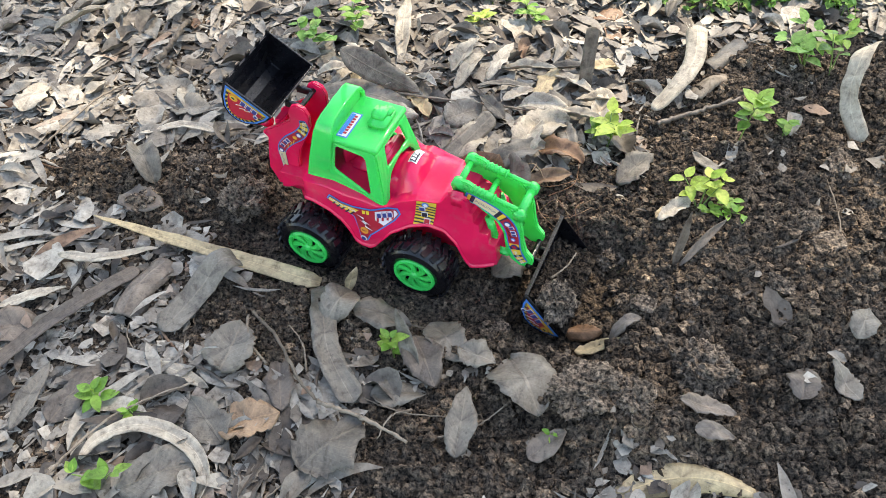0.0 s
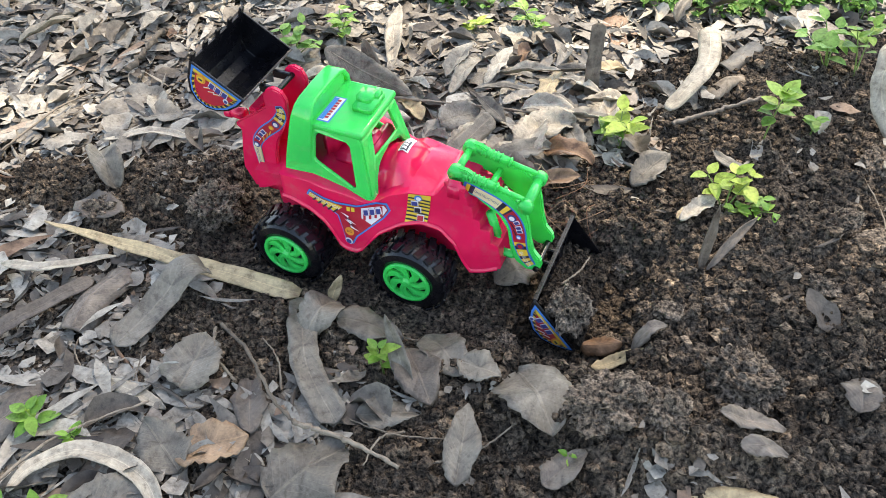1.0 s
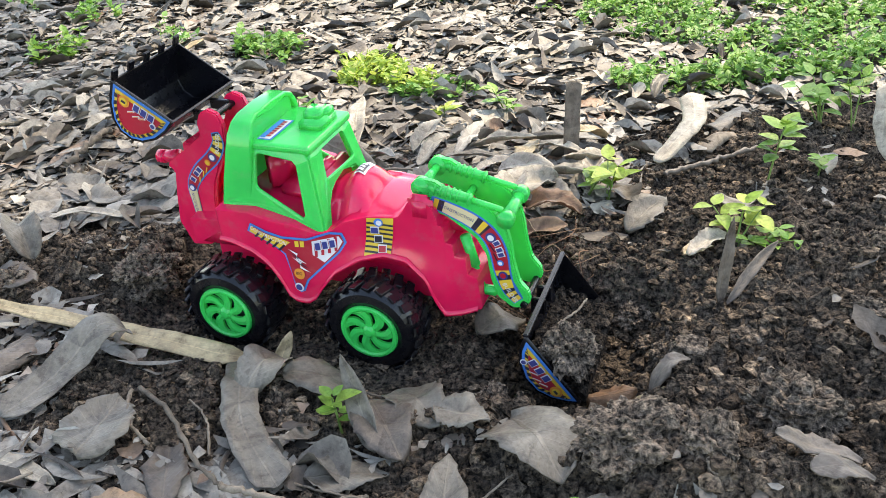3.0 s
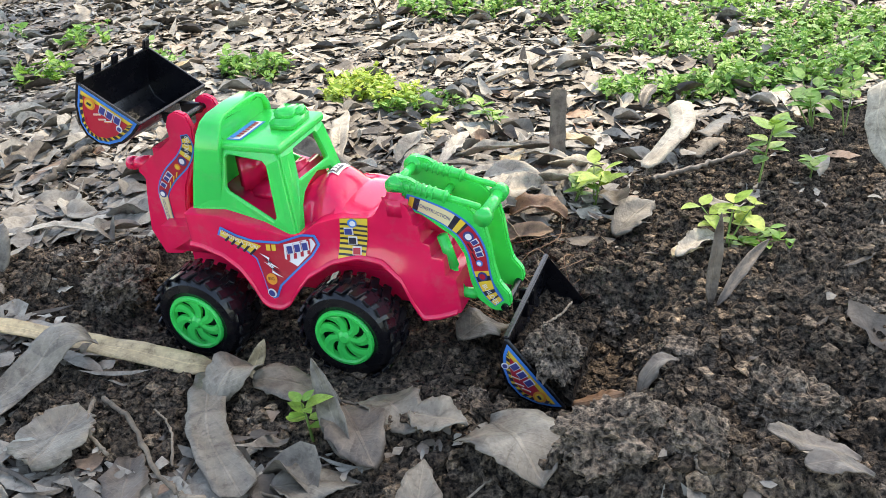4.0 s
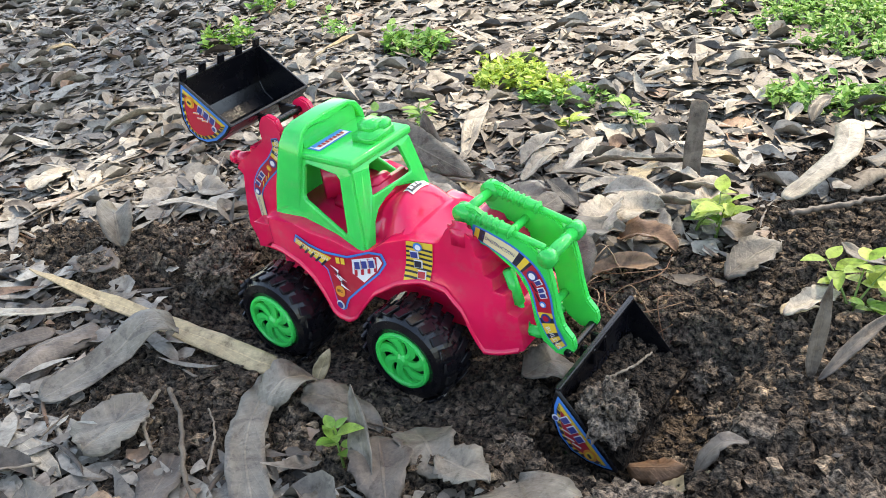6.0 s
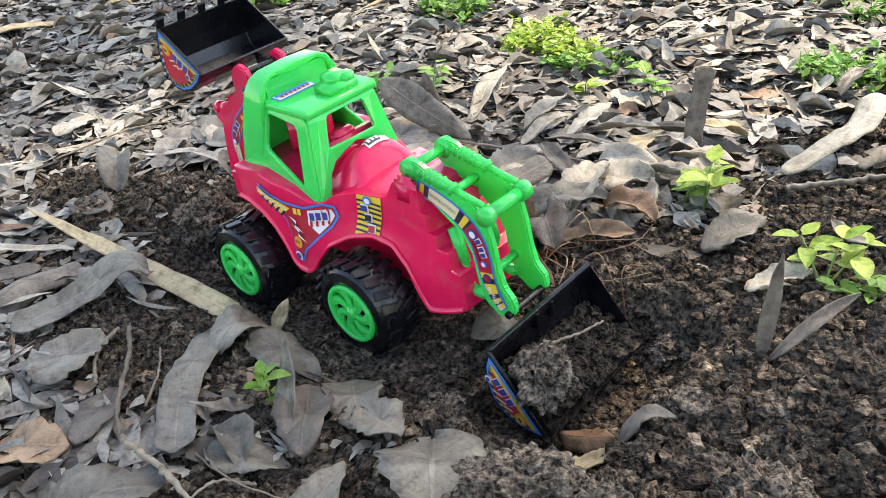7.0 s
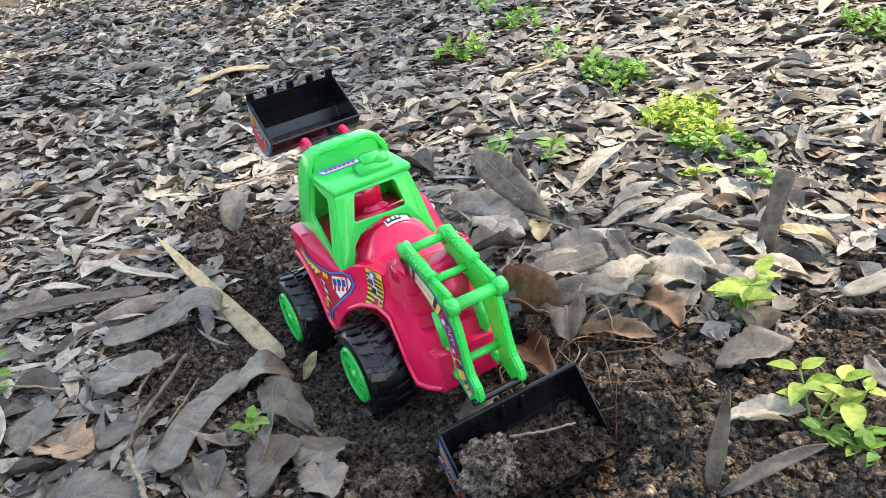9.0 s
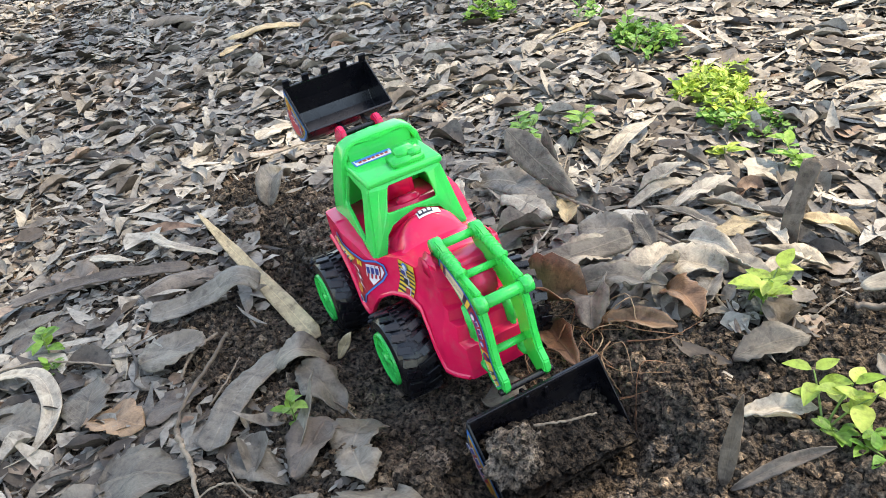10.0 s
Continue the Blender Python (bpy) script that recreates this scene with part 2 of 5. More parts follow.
def height(x, y):
    x, y = np.asarray(x, float), np.asarray(y, float)
    a, b = plan(x, y)
    near = 1 - smooth(1.5, 4.0, np.hypot(x, y - 0.6))
    soil = bare(x, y)
    h = 0.007 * vnoise(x, y, 7) + 0.004 * vnoise(x, y, 19)
    h = h * (0.35 + 0.65 * smooth(0.10, 0.22, np.hypot(a * 0.6, b))) - 0.004
    h = h + soil * near * (0.0045 * vnoise(x, y, 42) + 0.0042 * (2 * np.abs(vnoise(x, y, 75, 2.0)) - 0.6) + 0.0034 * (2 * np.abs(vnoise(x, y, 150)) - 0.6) + 0.0022 * vnoise(x, y, 300))
    h = h + 0.020 * np.exp(-blob(x, y, -0.30, 0.63, 0.10, 0.06)) + 0.016 * np.exp(-blob(x, y, 0.29, 0.56, 0.12, 0.07)) + 0.024 * np.exp(-blob(x, y, 0.125, 0.372, 0.075, 0.038, -25)) + 0.012 * np.exp(-blob(x, y, 0.19, 0.345, 0.06, 0.03))
    # the hollow that the toy stands in, and the hole that its bucket has dug
    floor_z = -0.0195 + 0.045 * (b + 0.06)
    pit = (1 - smooth(0.11, 0.155, np.abs(a + 0.005))) * (1 - smooth(0.072, 0.115, np.abs(b + 0.004)))
    h = h * (1 - pit) + (floor_z + 0.0015 * vnoise(x, y, 90)) * pit
    hole = (1 - smooth(0.03, 0.065, np.abs(a - 0.180))) * (1 - smooth(0.052, 0.085, np.abs(b)))
    return h * (1 - hole) + (-0.040 + 0.002 * vnoise(x, y, 90)) * hole


def axis(lo, hi, step, far):
    mid = list(np.arange(lo, hi + 1e-9, step))
    out, s = [], step
    v = hi
    while v < far:
        s *= 1.35
        v += s
        out.append(v)
    out2, s, v = [], step, lo
    while v > -far:
        s *= 1.35
        v -= s
        out2.append(v)
    return np.array(out2[::-1] + mid + out)


gx, gy = axis(-0.52, 0.56, 0.0023, 900.0), axis(0.28, 0.92, 0.0023, 900.0)
XX, YY = np.meshgrid(gx, gy)
ZZ = height(XX, YY)
nx, ny = len(gx), len(gy)
idx = np.arange(nx * ny).reshape(ny, nx)
quads = np.stack([idx[:-1, :-1], idx[:-1, 1:], idx[1:, 1:], idx[1:, :-1]], -1).reshape(-1, 4)
ground = new("ground", mesh_of("ground", np.stack([XX, YY, ZZ], -1).reshape(-1, 3).tolist(), quads.tolist(), SOIL))
tagged(ground, "dark crumbly garden soil under dry leaf litter", "ground", kind="structure")


def ground_at(x, y):
    return float(height(x, y))

# ---- soil lumps ----
def ico_base(sub):
    bm = bmesh.new()
    bmesh.ops.create_icosphere(bm, subdivisions=sub, radius=1.0)
    v = np.array([p.co[:] for p in bm.verts])
    f = [[p.index for p in face.verts] for face in bm.faces]
    bm.free()
    return v, f


ICO1, ICO1F = ico_base(1)
ICO5, ICO5F = ico_base(5)
rng = np.random.RandomState(11)


def spots(count, box, keep):
    """Random places in a box, thinned by keep(x, y)."""
    x, y = rng.uniform(box[0], box[1], count), rng.uniform(box[2], box[3], count)
    k = rng.rand(count) < keep(x, y)
    return np.stack([x[k], y[k]], -1)


def lumps(places, radii, sink=0.25):
    """Rough little lumps of earth at the places (x, y, z), as one mesh."""
    k = len(places)
    v = ICO1[None] * (1 + 0.38 * rng.randn(k, len(ICO1), 1).clip(-1.2, 1.2)) * radii[:, None, None]
    v = v * np.stack([np.ones(k), rng.uniform(0.65, 1.2, k), rng.uniform(0.55, 0.95, k)], -1)[:, None]
    t = rng.uniform(0, 6.28, k)[:, None]
    x, y = v[..., 0] * np.cos(t) - v[..., 1] * np.sin(t), v[..., 0] * np.sin(t) + v[..., 1] * np.cos(t)
    v = np.stack([x, y, v[..., 2] + radii[:, None] * sink], -1) + places[:, None]
    f = np.array(ICO1F)[None] + (np.arange(k) * len(ICO1))[:, None, None]
    return v.reshape(-1, 3), f.reshape(-1, 3)


def crumbs(count):
    """Loose crumbs of earth over the open soil, as one mesh."""
    p = spots(count, (-0.56, 0.60, 0.26, 0.86), lambda x, y: (bare(x, y) * 0.75 + 0.25) * (0.45 + 0.55 * smooth(-0.4, 0.3, vnoise(x, y, 28, 7.0))))
    return lumps(np.column_stack([p, height(p[:, 0], p[:, 1])]), 0.0008 + 0.0050 * rng.rand(len(p)) ** 4.0)


cv, cf = crumbs(78000)
tagged(new("soil_crumbs", mesh_of("soil_crumbs", cv.tolist(), cf.tolist(), CRUMB)), "loose dark crumbs of dug earth", "soil", kind="stuff")


def clod_mesh(name, rx, ry, rz, seed, rough=0.5):
    r = np.random.RandomState(seed)
    off = Vector(r.uniform(-50, 50, 3))
    out = []
    for p in ICO5:
        q = Vector(p)
        d = 1 + rough * noise.noise(q * 1.6 + off) + rough * 0.55 * noise.noise(q * 4.2 + off) + rough * 0.42 * noise.noise(q * 9.5 + off) + rough * 0.22 * abs(noise.noise(q * 20 + off)) + rough * 0.06 * noise.noise(q * 42 + off)
        out.append((q.x * d * rx, q.y * d * ry, q.z * d * rz))
    return mesh_of(name, out, ICO5F, CLOD)


def clod(x, y, rx, ry, rz, seed, label, lift=0.35, z=None):
    ob = new("earth_clod", clod_mesh("earth_clod", rx, ry, rz, seed))
    ob.matrix_world = pose(x, y, (ground_at(x, y) if z is None else z) + rz * lift, 0, 0, seed * 47 % 360)
    return tagged(ob, label, "clod of earth", "clods of earth")


clod(0.207, 0.418, 0.027, 0.021, 0.021, 3, "large rough clod of dry brown earth on the soil")
clod(0.106, 0.386, 0.027, 0.021, 0.015, 4, "crumbly pale brown clod of earth beside the hole")
clod(-0.205, 0.612, 0.022, 0.019, 0.016, 5, "dark round clod of earth behind the rear wheel")
clod(0.142, 0.372, 0.018, 0.014, 0.012, 6, "small crumbly clod of brown earth")
clod(0.29, 0.50, 0.012, 0.010, 0.008, 7, "small dark clod of earth on open soil")
clod(0.33, 0.57, 0.014, 0.011, 0.009, 8, "small dark clod of earth on open soil")
clod(-0.30, 0.60, 0.016, 0.013, 0.010, 9, "dark clod of earth on a low mound")
clod(-0.26, 0.665, 0.014, 0.012, 0.009, 12, "dark clod of earth on a low mound")
clod(0.39, 0.655, 0.020, 0.014, 0.011, 13, "flat dark clod of earth on open soil")


# ---- leaves ----
def leaf_grid(length, width, rows=8, cols=3, sickle=0.0, cup=0.0, bend=0.0, twist=0.0, wave=0.0, blunt=0.55, ragged=0.0, r=None):
    """A leaf along +x from 0 to length, as a grid: sickle bends it in its plane, cup folds it across, bend arches it, wave ripples it."""
    r = r or rng
    u = np.linspace(0, 1, rows + 1)
    w = np.sin(np.pi * u ** 0.85) ** (blunt + 0.25)
    w[0] = w[-1] = 0.06
    rag = 1 + ragged * r.uniform(-1, 1, (rows + 1, cols))
    ph = r.uniform(0, 6.28)
    ang = sickle * (u - 0.5)
    hx = np.concatenate([[0], np.cumsum(np.cos((ang[1:] + ang[:-1]) / 2))]) * length / rows
    hy = np.concatenate([[0], np.cumsum(np.sin((ang[1:] + ang[:-1]) / 2))]) * length / rows
    v = np.linspace(-1, 1, cols)
    out = np.zeros((rows + 1, cols, 3))
    for k in range(cols):
        off = v[k] * w * rag[:, k] * width / 2
        tw = twist * (u - 0.5)
        z = cup * abs(v[k]) * w * width / 2 + bend * length * (0.25 - (u - 0.5) ** 2) + wave * width * np.sin(u * 9 + ph + 1.3 * k) * w + off * np.sin(tw)
        out[:, k, 0] = hx - off * np.sin(ang) * np.cos(tw)
        out[:, k, 1] = hy + off * np.cos(ang) * np.cos(tw)
        out[:, k, 2] = z
    i = np.arange((rows + 1) * cols).reshape(rows + 1, cols)
    f = np.stack([i[:-1, :-1], i[1:, :-1], i[1:, 1:], i[:-1, 1:]], -1).reshape(-1, 4)
    return out.reshape(-1, 3), f


def turned(v, m):
    a = np.array(m)
    return v @ a[:3, :3].T + a[:3, 3]


def random_leaf(scale=1.0, small=False):
    k = 0.5 + 0.5 * rng.rand() if small else rng.rand()
    if k < 0.26:  # narrow sickle leaves
        L = rng.uniform(0.035, 0.10) * scale
        return leaf_grid(L, rng.uniform(0.008, 0.018) * scale, 6, 3, rng.normal(0, 0.7), rng.uniform(-0.3, 0.5), rng.normal(0, 0.08), rng.normal(0, 0.4), 0.10, rng.uniform(0.3, 0.8), 0.10)
    if k < 0.40:  # broad leaves, partly torn
        L = rng.uniform(0.025, 0.065) * scale
        return leaf_grid(L, L * rng.uniform(0.4, 0.8), 6, 5, rng.normal(0, 0.4), rng.uniform(-0.3, 0.4), rng.normal(0, 0.10), rng.normal(0, 0.35), 0.10, rng.uniform(0.25, 0.6), 0.25)
    if k < 0.47:  # curled
        L = rng.uniform(0.03, 0.06) * scale
        return leaf_grid(L, L * rng.uniform(0.3, 0.5), 6, 5, rng.normal(0, 0.9), rng.uniform(0.8, 1.6), rng.normal(0, 0.25), rng.normal(0, 1.0), 0.1, 0.45, 0.1)
    if k < 0.56:  # bits of twig and bark
        return leaf_grid(rng.uniform(0.02, 0.08) * scale, rng.uniform(0.002, 0.0045), 4, 3, rng.normal(0, 0.4), -1.2, rng.normal(0, 0.06), 0, 0.05, 0.08)
    L = rng.uniform(0.007, 0.030) * scale
    return leaf_grid(L, L * rng.uniform(0.25, 0.9), 3, 3, rng.normal(0, 0.7), rng.uniform(-0.4, 0.6), rng.normal(0, 0.15), rng.normal(0, 0.5), 0.12, 0.3, 0.5)


def leaf_pose(x, y, lift):
    steep = abs(rng.normal(0, 5)) + (rng.uniform(12, 40) if rng.rand() < 0.06 else 0)
    return pose(x, y, lift, rng.normal(0, 7), -steep if rng.rand() < 0.8 else steep * 0.4, rng.uniform(0, 360))


def scatter(count, box, keep, size, lift, small=False):
    verts, faces, n = [], [], 0
    places = spots(count, box, keep)
    base = height(places[:, 0], places[:, 1])
    for (x, y), z in zip(places, base):
        v, f = random_leaf(size, small)
        verts.append(turned(v - np.array([v[:, 0].max() / 2, 0, 0]), leaf_pose(x, y, z + 0.001 + lift * rng.rand())))
        faces += (f + n).tolist()
        n += len(v)
    v = np.concatenate(verts)
    v[:, 2] = np.maximum(v[:, 2], height(v[:, 0], v[:, 1]) + 0.0006)
    return v, faces


def toy_clear(x, y):
    a, b = plan(x, y)
    return np.where((-0.15 < a) & (a < 0.29) & (np.abs(b) < 0.10), 0.0, 1.0)


def litter_keep(x, y):
    return (1.0 - 0.98 * bare(x, y)) * toy_clear(x, y) * (0.45 + 0.55 * smooth(-0.3, 0.3, vnoise(x, y, 11, 3.0))) * (0.26 + 0.74 * smooth(0.48, 0.70, y))


def fan(x, y):
    return np.where((-0.75 - 1.1 * (y - 0.5) < x) & (x < 0.75 + 0.85 * (y - 0.5)), 1.0, 0.0)


def litter(box, count, size, lift, keep, small=False):
    v, f = scatter(count, box, keep, size, lift, small)
    tagged(new("leaf_litter", mesh_of("leaf_litter", v.tolist(), f, LITTER, True)), "dry grey and brown leaf litter covering the soil", "leaf litter", "leaf litter", "stuff")


litter((-0.75, 0.75, 0.20, 1.05), 21000, 0.80, 0.010, litter_keep)
litter((-0.75, 0.75, 0.24, 1.00), 30000, 0.52, 0.005, lambda x, y: (0.80 - 0.785 * bare(x, y)) * toy_clear(x, y), True)
litter((-1.6, 1.1, 0.95, 2.0), 18000, 0.86, 0.010, fan)
litter((-1.3, 0.9, 0.95, 1.6), 16000, 0.62, 0.006, fan, True)
litter((-2.2, 2.2, -1.6, 0.22), 4000, 1.6, 0.012, lambda x, y: 0.25 + 0.75 * smooth(-0.4, 0.4, vnoise(x, y, 2.0)))
litter((0.65, 2.6, 0.1, 2.2), 2500, 1.6, 0.012, lambda x, y: 0.25 + 0.75 * smooth(-0.4, 0.4, vnoise(x, y, 2.0)))
litter((-3.2, 1.9, 1.9, 3.6), 6500, 1.35, 0.014, fan)
litter((-2.5, -0.7, 0.5, 1.9), 10500, 0.88, 0.010, lambda x, y: np.ones_like(x))

# ---- the toy loader ----
def hull(x, z):
    """Half-width of the red body at x along it and height z."""
    upper = np.interp(x, [-0.1, -0.0590, -0.0575, -0.018, 0.012, 0.034, 0.048, 0.070, 0.098, 0.119], [0.028, 0.030, 0.0475, 0.0495, 0.0440, 0.0365, 0.0310, 0.0268, 0.0255, 0.021])
    lower = np.interp(x, [-0.1, -0.0590, -0.0575, 0.006, 0.034, 0.052, 0.098, 0.119], [0.028, 0.030, 0.0485, 0.0500, 0.0450, 0.0405, 0.0325, 0.024])
    k = smooth(0.018, 0.056, z)
    return lower * (1 - k) + upper * k


def body_top(x):
    return np.interp(x, [-0.096, -0.0600, -0.0582, -0.0300, -0.002, 0.014, 0.022, 0.032, 0.046, 0.066, 0.0690, 0.0745, 0.0840, 0.0905, 0.0925, 0.0955, 0.0965, 0.1015, 0.1025, 0.1095, 0.1105, 0.1165, 0.1185],
                     [0.044, 0.047, 0.067, 0.069, 0.063, 0.0565, 0.057, 0.064, 0.067, 0.067, 0.070, 0.0800, 0.0805, 0.0750, 0.0640, 0.0630, 0.0520, 0.0505, 0.0430, 0.0410, 0.0300, 0.0270, 0.0100])


def body_crown(x):
    return np.interp(x, [-0.1, 0.004, 0.010, 0.016, 0.024, 0.031, 0.036, 0.0395, 0.0420, 0.0440, 0.0670, 0.0700, 0.0745, 0.0840, 0.0905, 0.119], [0.001, 0.002, 0.014, 0.0200, 0.0225, 0.0215, 0.0180, 0.0130, 0.0075, 0.0030, 0.0010, -0.001, -0.008, -0.008, -0.004, 0.0005])


def body_bottom(x):
    return np.interp(x, [-0.096, -0.0900, -0.0600, -0.0480, -0.0320, -0.0210, -0.0135, -0.0090, -0.0035, 0.0050, 0.0110, 0.0170, 0.0260, 0.0400, 0.0570, 0.0720, 0.0850, 0.0905, 0.0960, 0.1060, 0.1185],
                     [0.024, 0.026, 0.0445, 0.0440, 0.0390, 0.0310, 0.0190, 0.0080, 0.0050, 0.0050, 0.0090, 0.0180, 0.0290, 0.0370, 0.0400, 0.0370, 0.0260, 0.0110, 0.0000, 0.0000, 0.0030])


def loft_body():
    bm = bmesh.new()
    xs = np.unique(np.concatenate([np.linspace(-0.096, 0.1185, 96), [-0.0600, -0.0582, 0.0925, 0.0955, 0.0965, 0.1015, 0.1025, 0.1095, 0.1105, 0.1165]]))
    rings = []
    for x in xs:
        zb, zt, cr = body_bottom(x), body_top(x), body_crown(x)
        zb = min(zb, zt - 0.001)
        near = [(x, -hull(x, z), z) for z in np.linspace(zb, zt, 26)]
        w = hull(x, zt)
        top = [(x, w * s, zt + (cr * math.sqrt(max(0.0, 1 - (w * s / 0.0235) ** 2)) if cr > 0 else cr * (1 - abs(s) ** 4))) for s in np.linspace(-1, 1, 25)[1:-1]]
        far = [(px, -py, pz) for px, py, pz in near[::-1]]
        rings.append([bm.verts.new(p) for p in near + top + far])
    for r0, r1 in zip(rings, rings[1:]):
        for i in range(len(r0) - 1):
            bm.faces.new((r0[i], r0[i + 1], r1[i + 1], r1[i]))
    bm.faces.new(rings[0])
    bm.faces.new(rings[-1][::-1])
    return bm


def prism(pts, y0, y1, bevel=0.0008):
    """A plate whose outline lies in the x-z plane, from y0 to y1, with rounded edges."""
    bm = bmesh.new()
    f = bm.faces.new([bm.verts.new((x, y0, z)) for x, z in pts])
    ext = bmesh.ops.extrude_face_region(bm, geom=[f])
    bmesh.ops.translate(bm, vec=(0, y1 - y0, 0), verts=[v for v in ext["geom"] if isinstance(v, bmesh.types.BMVert)])
    if bevel:
        bmesh.ops.bevel(bm, geom=bm.edges[:], offset=bevel, segments=2, affect="EDGES", clamp_overlap=True)
    return bm


def block(cx, cy, cz, sx, sy, sz, bevel=0.001, m=None):
    bm = bmesh.new()
    bmesh.ops.create_cube(bm, size=1.0)
    bmesh.ops.scale(bm, vec=(sx, sy, sz), verts=bm.verts)
    if bevel:
        bmesh.ops.bevel(bm, geom=bm.edges[:], offset=bevel, segments=3, affect="EDGES", clamp_overlap=True)
    if m:
        bm.transform(m)
    bmesh.ops.translate(bm, vec=(cx, cy, cz), verts=bm.verts)
    return bm


def rod(a, b, r, segs=18, r2=None, bevel=0.0004):
    bm = bmesh.new()
    a, b = Vector(a), Vector(b)
    bmesh.ops.create_cone(bm, cap_ends=True, segments=segs, radius1=r, radius2=r if r2 is None else r2, depth=(b - a).length)
    if bevel:
        bmesh.ops.bevel(bm, geom=[e for e in bm.edges if len(e.link_faces) == 2 and e.calc_face_angle(0) > 1], offset=bevel, segments=2, affect="EDGES")
    bm.transform(Matrix.Translation((a + b) / 2) @ (b - a).to_track_quat("Z", "Y").to_matrix().to_4x4())
    return bm


def join(*bms):
    out = bmesh.new()
    for b in bms:
        me = bpy.data.meshes.new("join")
        b.to_mesh(me)
        b.free()
        out.from_mesh(me)
        bpy.data.meshes.remove(me)
    return out


def lathe(profile, segs=48, axis_y=True):
    """Turns (radius, y) round the y axis."""
    bm = bmesh.new()
    rings = []
    for k in range(segs):
        t = 2 * math.pi * k / segs
        rings.append([bm.verts.new((r * math.cos(t), y, r * math.sin(t))) for r, y in profile])
    for k in range(segs):
        a, b = rings[k], rings[(k + 1) % segs]
        for i in range(len(profile) - 1):
            bm.faces.new((a[i], a[i + 1], b[i + 1], b[i]))
    return bm


def solid(ob, thickness, offset=-1.0):
    m = ob.modifiers.new("thickness", "SOLIDIFY")
    m.thickness, m.offset, m.use_even_offset = thickness, offset, True
    return ob


def rounded(ob, width=0.0006, segments=2):
    m = ob.modifiers.new("edges", "BEVEL")
    m.width, m.segments, m.limit_method, m.angle_limit = width, segments, "ANGLE", radians(35)
    return ob


def frame_panel(outer, inner, place):
    """A panel with one window: two loops of as many points, laid out by place()."""
    bm = bmesh.new()
    n = len(outer)
    mid = [((a + c) / 2, (b + d) / 2) for (a, b), (c, d) in zip(outer, inner)]
    loops = [[bm.verts.new(place(*p)) for p in loop] for loop in (outer, mid, inner)]
    for A, B in zip(loops, loops[1:]):
        for i in range(n):
            j = (i + 1) % n
            bm.faces.new((A[i], A[j], B[j], B[i]))
    return bm


loader = thing("toy_loader", "pink-red and green plastic toy backhoe loader standing in dug soil", "toy", TOY)

body = part("body", loft_body(), RED, loader, "glossy pink-red moulded body shell", True)
solid(body, 0.0018, -1.0)
rounded(body, 0.0009, 2)
part("chassis", block(0.0, 0, 0.014, 0.17, 0.040, 0.026, 0.003), RED, loader)
for ax in (-0.0525, 0.0525):
    part("axle", rod((ax, -0.056, -0.0030), (ax, 0.056, -0.0030), 0.003), BLACK, loader, "black axle")
# fender lips
for side in (-1, 1):
    lip = bmesh.new()
    rows = []
    for x in np.linspace(-0.057, 0.1165, 70):
        zb = body_bottom(x)
        w = hull(x, zb)
        rows.append([lip.verts.new((x, side * (w + o), zb + d)) for o, d in ((-0.002, 0.0), (0.0016, -0.0002), (0.0018, 0.0014), (0.0000, 0.0030))])
    for a, b in zip(rows, rows[1:]):
        for i in range(3):
            lip.faces.new((a[i], a[i + 1], b[i + 1], b[i]))
    part("fender_lip", lip, RED, loader, "", True)
# bonnet ribs beside the steps
for side in (-1, 1):
    part("bonnet_shoulder", block(0.081, side * 0.0225, 0.074, 0.017, 0.008, 0.018, 0.0035), RED, loader, "", True)
part("front_bumper", block(0.109, 0, 0.0035, 0.014, 0.046, 0.007, 0.002), RED, loader, "", True)
part("seat", join(block(-0.028, 0, 0.083, 0.012, 0.036, 0.032, 0.005), block(-0.012, 0, 0.069, 0.026, 0.036, 0.010, 0.003)), RED, loader, "pink-red moulded driver seat", True)
part("dashboard", join(block(0.006, 0, 0.072, 0.010, 0.050, 0.022, 0.003), block(0.004, 0.0, 0.084, 0.008, 0.018, 0.006, 0.002)), RED, loader, "", True)

# cab
cab_side = lambda z: np.interp(z, [0.050, 0.066, 0.081, 0.103, 0.1085, 0.125], [0.0390, 0.0380, 0.0355, 0.0292, 0.0265, 0.025])
cab_face = lambda z: np.interp(z, [0.055, 0.083, 0.103, 0.109], [0.0190, 0.0160, 0.0105, 0.0070])
SIDE_OUT = [(-0.054, 0.064), (-0.047, 0.108), (-0.0275, 0.1105), (0.004, 0.1095), (0.0102, 0.1025), (0.0190, 0.054), (0.006, 0.0495), (-0.0285, 0.0645)]
SIDE_IN = [(-0.0287, 0.083), (-0.0283, 0.101), (-0.0262, 0.1030), (-0.002, 0.1005), (0.0010, 0.0980), (0.0062, 0.0665), (0.0042, 0.0640), (-0.0270, 0.0808)]
FACE_OUT = [(-0.0388, 0.054), (-0.0295, 0.1035), (-0.0255, 0.1090), (0, 0.1095), (0.0255, 0.1090), (0.0295, 0.1035), (0.0388, 0.054), (0.0305, 0.054), (0.0255, 0.074), (0, 0.0815), (-0.0255, 0.074), (-0.0305, 0.054)]
FACE_IN = [(-0.0212, 0.0862), (-0.0158, 0.1012), (-0.0142, 0.1028), (0, 0.1028), (0.0152, 0.1026), (0.0168, 0.1012), (0.0192, 0.0850), (0.0182, 0.0838), (0.008, 0.0838), (0, 0.0841), (-0.008, 0.0845), (-0.0202, 0.0850)]
cab = part("cab_face", frame_panel(FACE_OUT, FACE_IN, lambda y, z: (cab_face(z), y * (0.91 if y > 0 else 1), z)), GREEN, loader, "bright green windscreen frame without glass")
